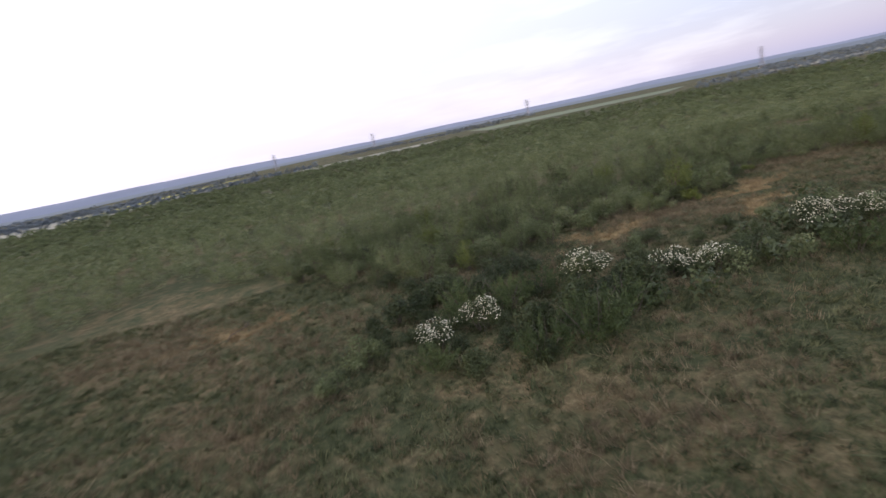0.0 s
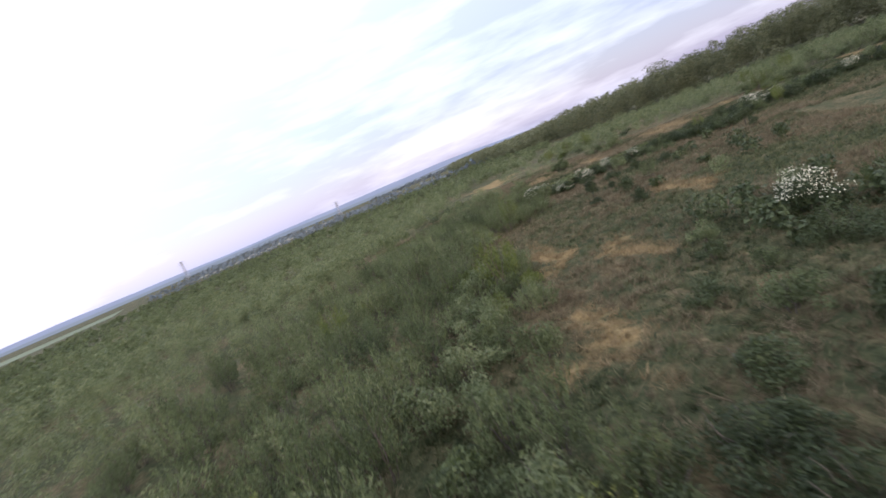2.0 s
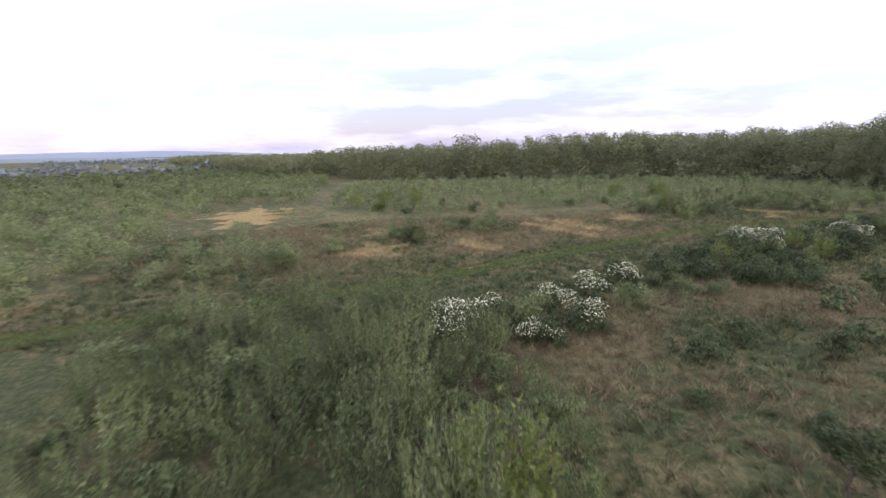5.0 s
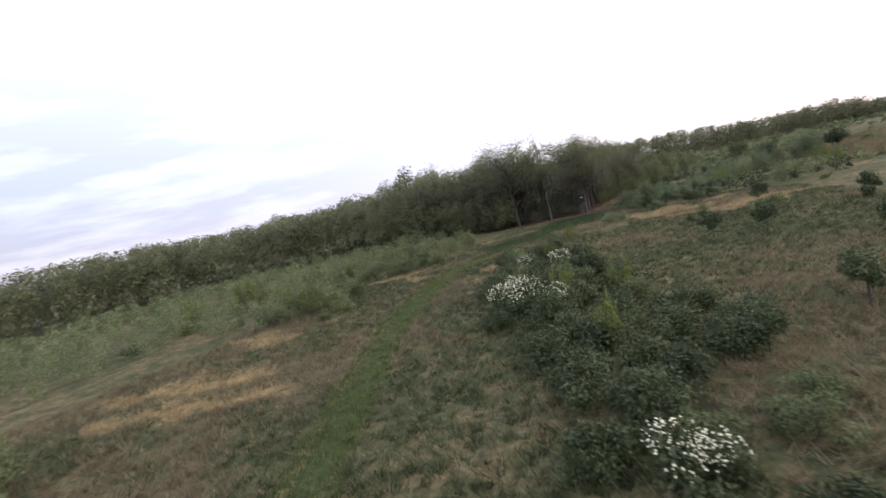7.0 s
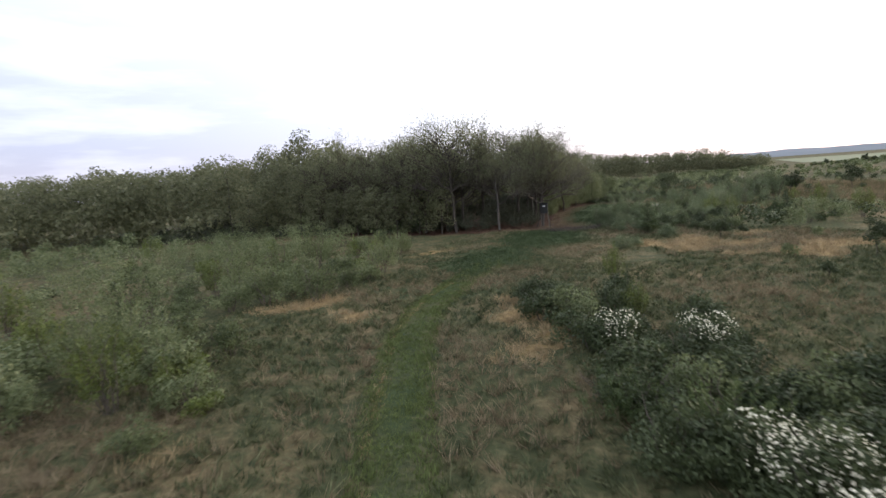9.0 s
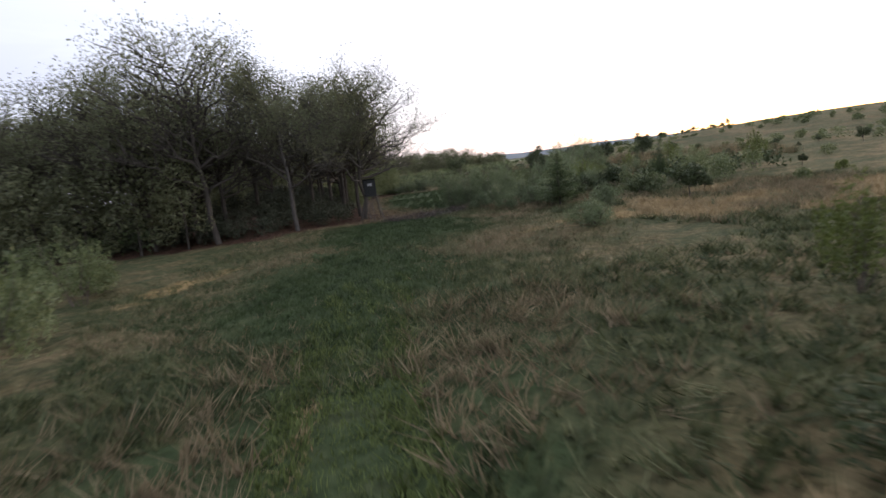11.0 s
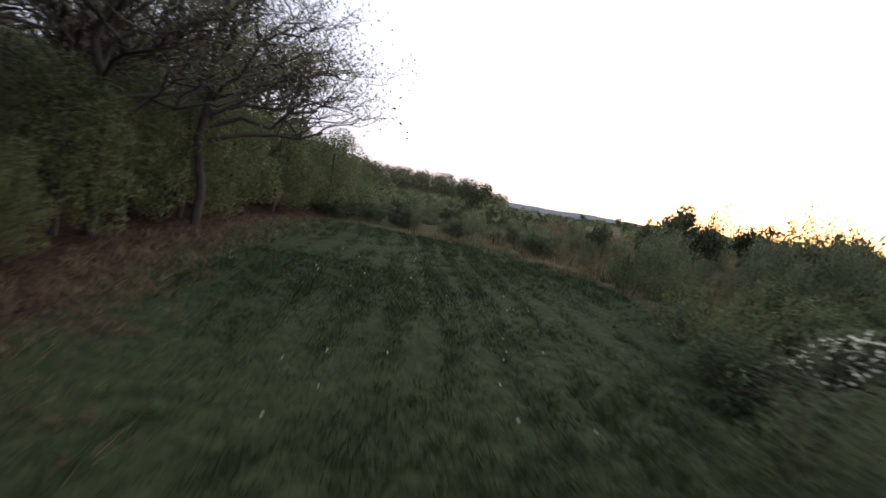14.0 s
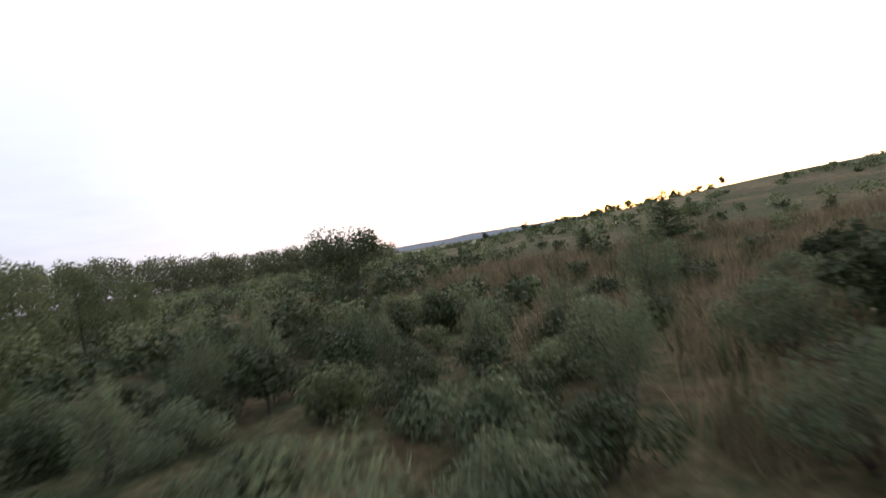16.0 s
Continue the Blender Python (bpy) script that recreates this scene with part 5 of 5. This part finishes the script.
def hide():
    """A boarded box on splayed poles with a ladder up the front (its front looks along -y before turning)."""
    root = thing("raised_hide", "dark boarded hunting hide on splayed poles with a ladder", "hunting hide")
    w, b0, b1 = 1.2, 2.66, 4.42
    rg = random.Random(3)
    n = 8
    for face in range(4):
        for i in range(n):
            q = -w / 2 + (i + 0.5) * w / n
            if face == 0:
                spans = [(b0, b1 - 0.06)]
            elif face in (2, 3):
                spans = [(b0, 3.6), (3.95, b1 - 0.03)] if 2 <= i <= 5 else [(b0, b1 - 0.03)]
            else:
                spans = [(b0, b1)]
            for lo, hi in spans:
                sx, sy = (w / n - 0.008, 0.03) if face < 2 else (0.03, w / n - 0.008)
                cx, cy = {0: (q, -w / 2), 1: (q, w / 2), 2: (-w / 2, q), 3: (w / 2, q)}[face]
                part("plank", box_mesh("plank", cx, cy, (lo + hi) / 2 + rg.uniform(-0.01, 0.01), sx, sy, hi - lo, M_HIDE, 0.006), None, root)
    part("floor_deck", box_mesh("floor_deck", 0, 0, b0 - 0.04, w + 0.1, w + 0.1, 0.07, M_DARKPOLE), None, root)
    roof = part("roof", box_mesh("roof", 0, 0, 0, w + 0.16, w + 0.26, 0.045, M_FELT), None, root)
    roof.matrix_basis = pose(0, 0, b1 + 0.03, -4)
    sg = part("sign", box_mesh("sign", 0, -w / 2 - 0.03, 3.88, 0.46, 0.02, 0.27, M_SIGN, 0.004), None, root, "small white notice board with dark lines of text")
    sg.location.z = 0.0
    for k in range(4):
        part("text_bar", box_mesh("text_bar", 0.02 * (k % 2), -w / 2 - 0.043, 3.965 - 0.055 * k, 0.34 - 0.05 * (k % 3), 0.004, 0.022, M_BAR, 0), None, sg)
    for sx in (-1, 1):
        for sy in (-1, 1):
            light = sx == 1 and sy == -1
            path = [((-1.42 if sx < 0 else 0.98, sy * 1.1, -0.2), 0.046), ((sx * 0.56, sy * 0.56, b0), 0.04)]
            part("leg", raw_mesh("leg", *tubes([path], 8), M_POLE if light else M_DARKPOLE, True), None, root, "pale peeled pole" if light else "")
    for side in (-1, 1):
        part("brace", raw_mesh("brace", *tubes([[((-1.27 if side < 0 else 0.92, -1.0, 0.5), 0.035), ((side * 0.66, 0.64, 2.3), 0.03)]], 6), M_DARKPOLE, True), None, root)
    part("brace", raw_mesh("brace", *tubes([[((-1.27, -1.0, 0.5), 0.035), ((0.62, -0.64, 2.5), 0.03)]], 6), M_DARKPOLE, True), None, root)
    part("leaning_pole", raw_mesh("leaning_pole", *tubes([[((1.02, -1.28, -0.1), 0.03), ((0.70, -0.72, 2.78), 0.026)]], 6), M_POLE, True), None, root, "pale peeled pole")
    lad = part("ladder", box_mesh("ladder", -0.25, -0.86, 2.36, 0.52, 0.05, 0.05, M_DARKPOLE), None, root)
    for sx in (-0.48, -0.02):
        part("rail", raw_mesh("rail", *tubes([[((sx, -1.55, -0.1), 0.036), ((sx, -0.80, 2.5), 0.032)]], 6), M_LADDER, True), None, lad)
    for i in range(9):
        s = (i + 0.7) / 10
        y, z = -1.55 + 0.75 * s, -0.1 + 2.6 * s
        part("rung", raw_mesh("rung", *tubes([[((-0.50, y, z), 0.022), ((0.0, y, z), 0.022)]], 6), M_POLE if i == 2 else M_LADDER, True), None, lad)
    root.matrix_basis = pose(105.2, -64.6, 0, 0, 0, 170)
    return root


hide()

# ---- brush pile across the way into the meadow ----
pile = thing("brush_pile", "low heap of cut grey-brown branches lying in the grass", "brush pile")
M_BRUSH = surface("cut_branches", [(0.3, (0.034, 0.026, 0.022)), (0.6, (0.080, 0.064, 0.054)), (0.8, (0.14, 0.118, 0.10))], 14, 0.95, 0.4)
rng = np.random.default_rng(91)
sticks = []
for i in range(5):
    main = bent(rng, (-0.9, 0, 0), (0.9, 0, 0), 0.030, 0.010, 0.06, 0.10, 5)
    paths = [main]
    for j in range(4):
        p = main[1 + j][0]
        paths.append(bent(rng, p, p + np.array([0.5, rng.uniform(-0.4, 0.4), rng.uniform(-0.1, 0.35)]), 0.012, 0.004, 0, 0.1, 3))
    sticks.append(raw_mesh("branch", *tubes(paths, 4), M_BRUSH))
for i in range(150):
    q = placer.uniform(0, 1) ** 0.9
    x, y = 105.2 - 8.5 * q + placer.gauss(0, 0.3), -58.6 + 0.8 * q + placer.gauss(0, 0.55)
    ob = part("branch", sticks[i % 5], M_BRUSH, pile)
    ob.matrix_basis = pose(x, y, placer.uniform(0.04, 0.5) * math.exp(-((y + 58.4) / 0.8) ** 2), placer.uniform(-25, 25), placer.uniform(-28, 28), placer.uniform(0, 360)) @ Matrix.Scale(placer.uniform(0.6, 1.2), 4)
branch = tagged(new("fallen_branch", raw_mesh("fallen_branch", *tubes([bent(rng, (-2.4, 0, 0.1), (2.4, 0.4, 0.3), 0.06, 0.025, 0.03, 0.06, 6), bent(rng, (0.4, 0, 0.2), (1.8, 1.1, 0.5), 0.035, 0.015)], 6), M_BRUSH, True)),
                "bleached fallen branch lying on bare ground", "branch")
branch.matrix_basis = pose(-17.8, 53.4, 0.05, 0, 0, 62)

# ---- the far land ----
# distance haze is put into the hills' blue-grey base colour
M_HAZE = surface("haze_tinted_hills", [(0.3, (0.16, 0.18, 0.235)), (0.55, (0.185, 0.21, 0.27)), (0.75, (0.22, 0.24, 0.30))], 0.004, 1.0, 0.0)
# far woods and hedges: leaf green greyed and blued to paint in the haze
M_HAZE_N = surface("haze_tinted_woods", [(0.3, (0.10, 0.125, 0.145)), (0.6, (0.135, 0.16, 0.18)), (0.8, (0.17, 0.19, 0.21))], 0.02, 1.0, 0.0)
M_RAPE = surface("rape_in_flower", [(0.3, (0.36, 0.34, 0.05)), (0.6, (0.50, 0.47, 0.08)), (0.8, (0.60, 0.56, 0.13))], 0.05, 0.95, 0.2)
M_PALE = surface("pale_field", [(0.3, (0.20, 0.19, 0.14)), (0.6, (0.27, 0.26, 0.19)), (0.8, (0.33, 0.31, 0.24))], 0.03, 0.95, 0.2)
M_CROP = surface("green_crop", [(0.3, (0.10, 0.125, 0.06)), (0.6, (0.135, 0.16, 0.08)), (0.8, (0.17, 0.19, 0.10))], 0.03, 0.95, 0.2)
M_STEEL = surface("dull_steel", [(0.3, (0.30, 0.30, 0.34)), (0.7, (0.42, 0.42, 0.46))], 2, 0.6, 0.0, metal=0.3)


def hills(name, dist, a0, a1, high, seed, mat, label):
    rg = np.random.default_rng(seed)
    n = 150
    a = np.radians(np.linspace(a0, a1, n))
    h = np.zeros(n)
    for f in (1.5, 3, 7, 15, 40):
        h += rg.uniform(0.5, 1) / f ** 0.7 * np.sin(np.linspace(0, 6.283 * f, n) + rg.uniform(0, 6))
    h = high * (0.55 + 0.25 * h)
    h = np.clip(h, high * 0.18, None) * np.minimum(1, np.minimum(np.arange(n), n - 1 - np.arange(n)) / 12)
    cols = []
    for dd, k in ((0, 0), (120, 0.7), (300, 1.0), (700, 0.6)):
        r = dist + dd
        cols.append(np.stack([r * np.sin(a), r * np.cos(a), h * k - 1.0], 1))
    v = np.stack(cols, 1).reshape(-1, 3)
    k = (np.arange(n - 1)[:, None] * 4 + np.arange(3)[None]).ravel()
    return tagged(new(name, raw_mesh(name, v, np.stack([k, k + 4, k + 5, k + 1], 1), mat, True)), label, "backdrop", kind="structure")


hills("backdrop_hills", 3300, -75, 88, 58, 5, M_HAZE, "low hills along the horizon, coloured blue-grey to stand for haze")
hills("backdrop_woods", 1700, -80, 80, 16, 8, M_HAZE_N, "far woods before the hills, haze put into their grey-blue colour")
hills("backdrop_south", 1500, 195, 275, 30, 12, M_HAZE_N, "far woods to the south, haze put into their grey-blue colour")


def field(name, pts, mat, label, height=0.35):
    bm = bmesh.new()
    bm.faces.new([bm.verts.new((x, y, height)) for x, y in pts])
    me = bpy.data.meshes.new(name)
    bm.to_mesh(me)
    bm.free()
    me.materials.append(mat)
    return tagged(new(name, me), label, "field", kind="structure")


field("field_1", [(-235, 515), (-132, 794), (-120, 880), (-255, 600)], M_RAPE, "strip of yellow rape in flower", 1.2)
field("field_2", [(-20, 500), (110, 560), (150, 640), (-30, 620)], M_PALE, "pale stubble field")
field("field_3", [(-420, 300), (-240, 300), (-260, 380), (-80, 640), (-300, 700)], M_PALE, "pale stubble field")
field("field_4", [(200, 600), (420, 560), (560, 700), (240, 820)], M_CROP, "light green crop field")
field("field_5", [(-150, -430), (-330, -330), (-640, -560), (-300, -760)], M_CROP, "light green crop field")
field("field_6", [(480, 420), (760, 420), (820, 520), (520, 560)], M_PALE, "pale stubble field")
rng = np.random.default_rng(55)
rows = []
for i in range(26):
    a, r = rng.uniform(-0.9, 1.25), rng.uniform(430, 1300)
    x0, y0, b, ln = r * math.sin(a), r * math.cos(a), a + math.pi / 2 + rng.uniform(-0.3, 0.3), rng.uniform(80, 300)
    for s in np.arange(0, ln, 7):
        rows.append((x0 + math.sin(b) * s, y0 + math.cos(b) * s, rng.uniform(3, 8), rng.uniform(3, 6)))
# shares the woods' haze-tinted colour
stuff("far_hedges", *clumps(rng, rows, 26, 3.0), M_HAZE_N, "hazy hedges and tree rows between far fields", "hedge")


def pylon(x, y, h):
    root = thing("pylon", "distant lattice steel power pylon", "pylon", "pylons")
    paths, r = [], 0.42
    for sx, sy in ((1, 1), (1, -1), (-1, -1), (-1, 1)):
        paths.append([((sx * 3.4, sy * 3.4, 0), r), ((sx * 0.8, sy * 0.8, h), r * 0.7)])
    for k in range(7):
        a, b = h * k / 7, h * (k + 1) / 7
        wa, wb = 3.4 - 2.6 * k / 7, 3.4 - 2.6 * (k + 1) / 7
        for s in (-1, 1):
            paths.append([((-wa, s * wa, a), 0.2), ((wb, s * wb, b), 0.2)])
            paths.append([((s * wa, wa, a), 0.2), ((s * wb, -wb, b), 0.2)])
    part("mast", raw_mesh("mast", *tubes(paths, 3), M_STEEL), None, root)
    for z, w in ((0.70, 7.5), (0.84, 9.0), (0.97, 6.0)):
        part("crossarm", raw_mesh("crossarm", *tubes([[((-w, 0, h * z), 0.25), ((0, 0, h * z + 1.2), 0.4), ((w, 0, h * z), 0.25)]], 3), M_STEEL), None, root)
    root.matrix_basis = pose(x, y, 0, 0, 0, math.degrees(math.atan2(-x, y)) + 25)


for x, y, h in ((128.7, 1186, 33), (477, 1105, 36), (829, 822, 38), (1035, 559, 30), (-90, 1150, 30)):
    pylon(x, y, h)
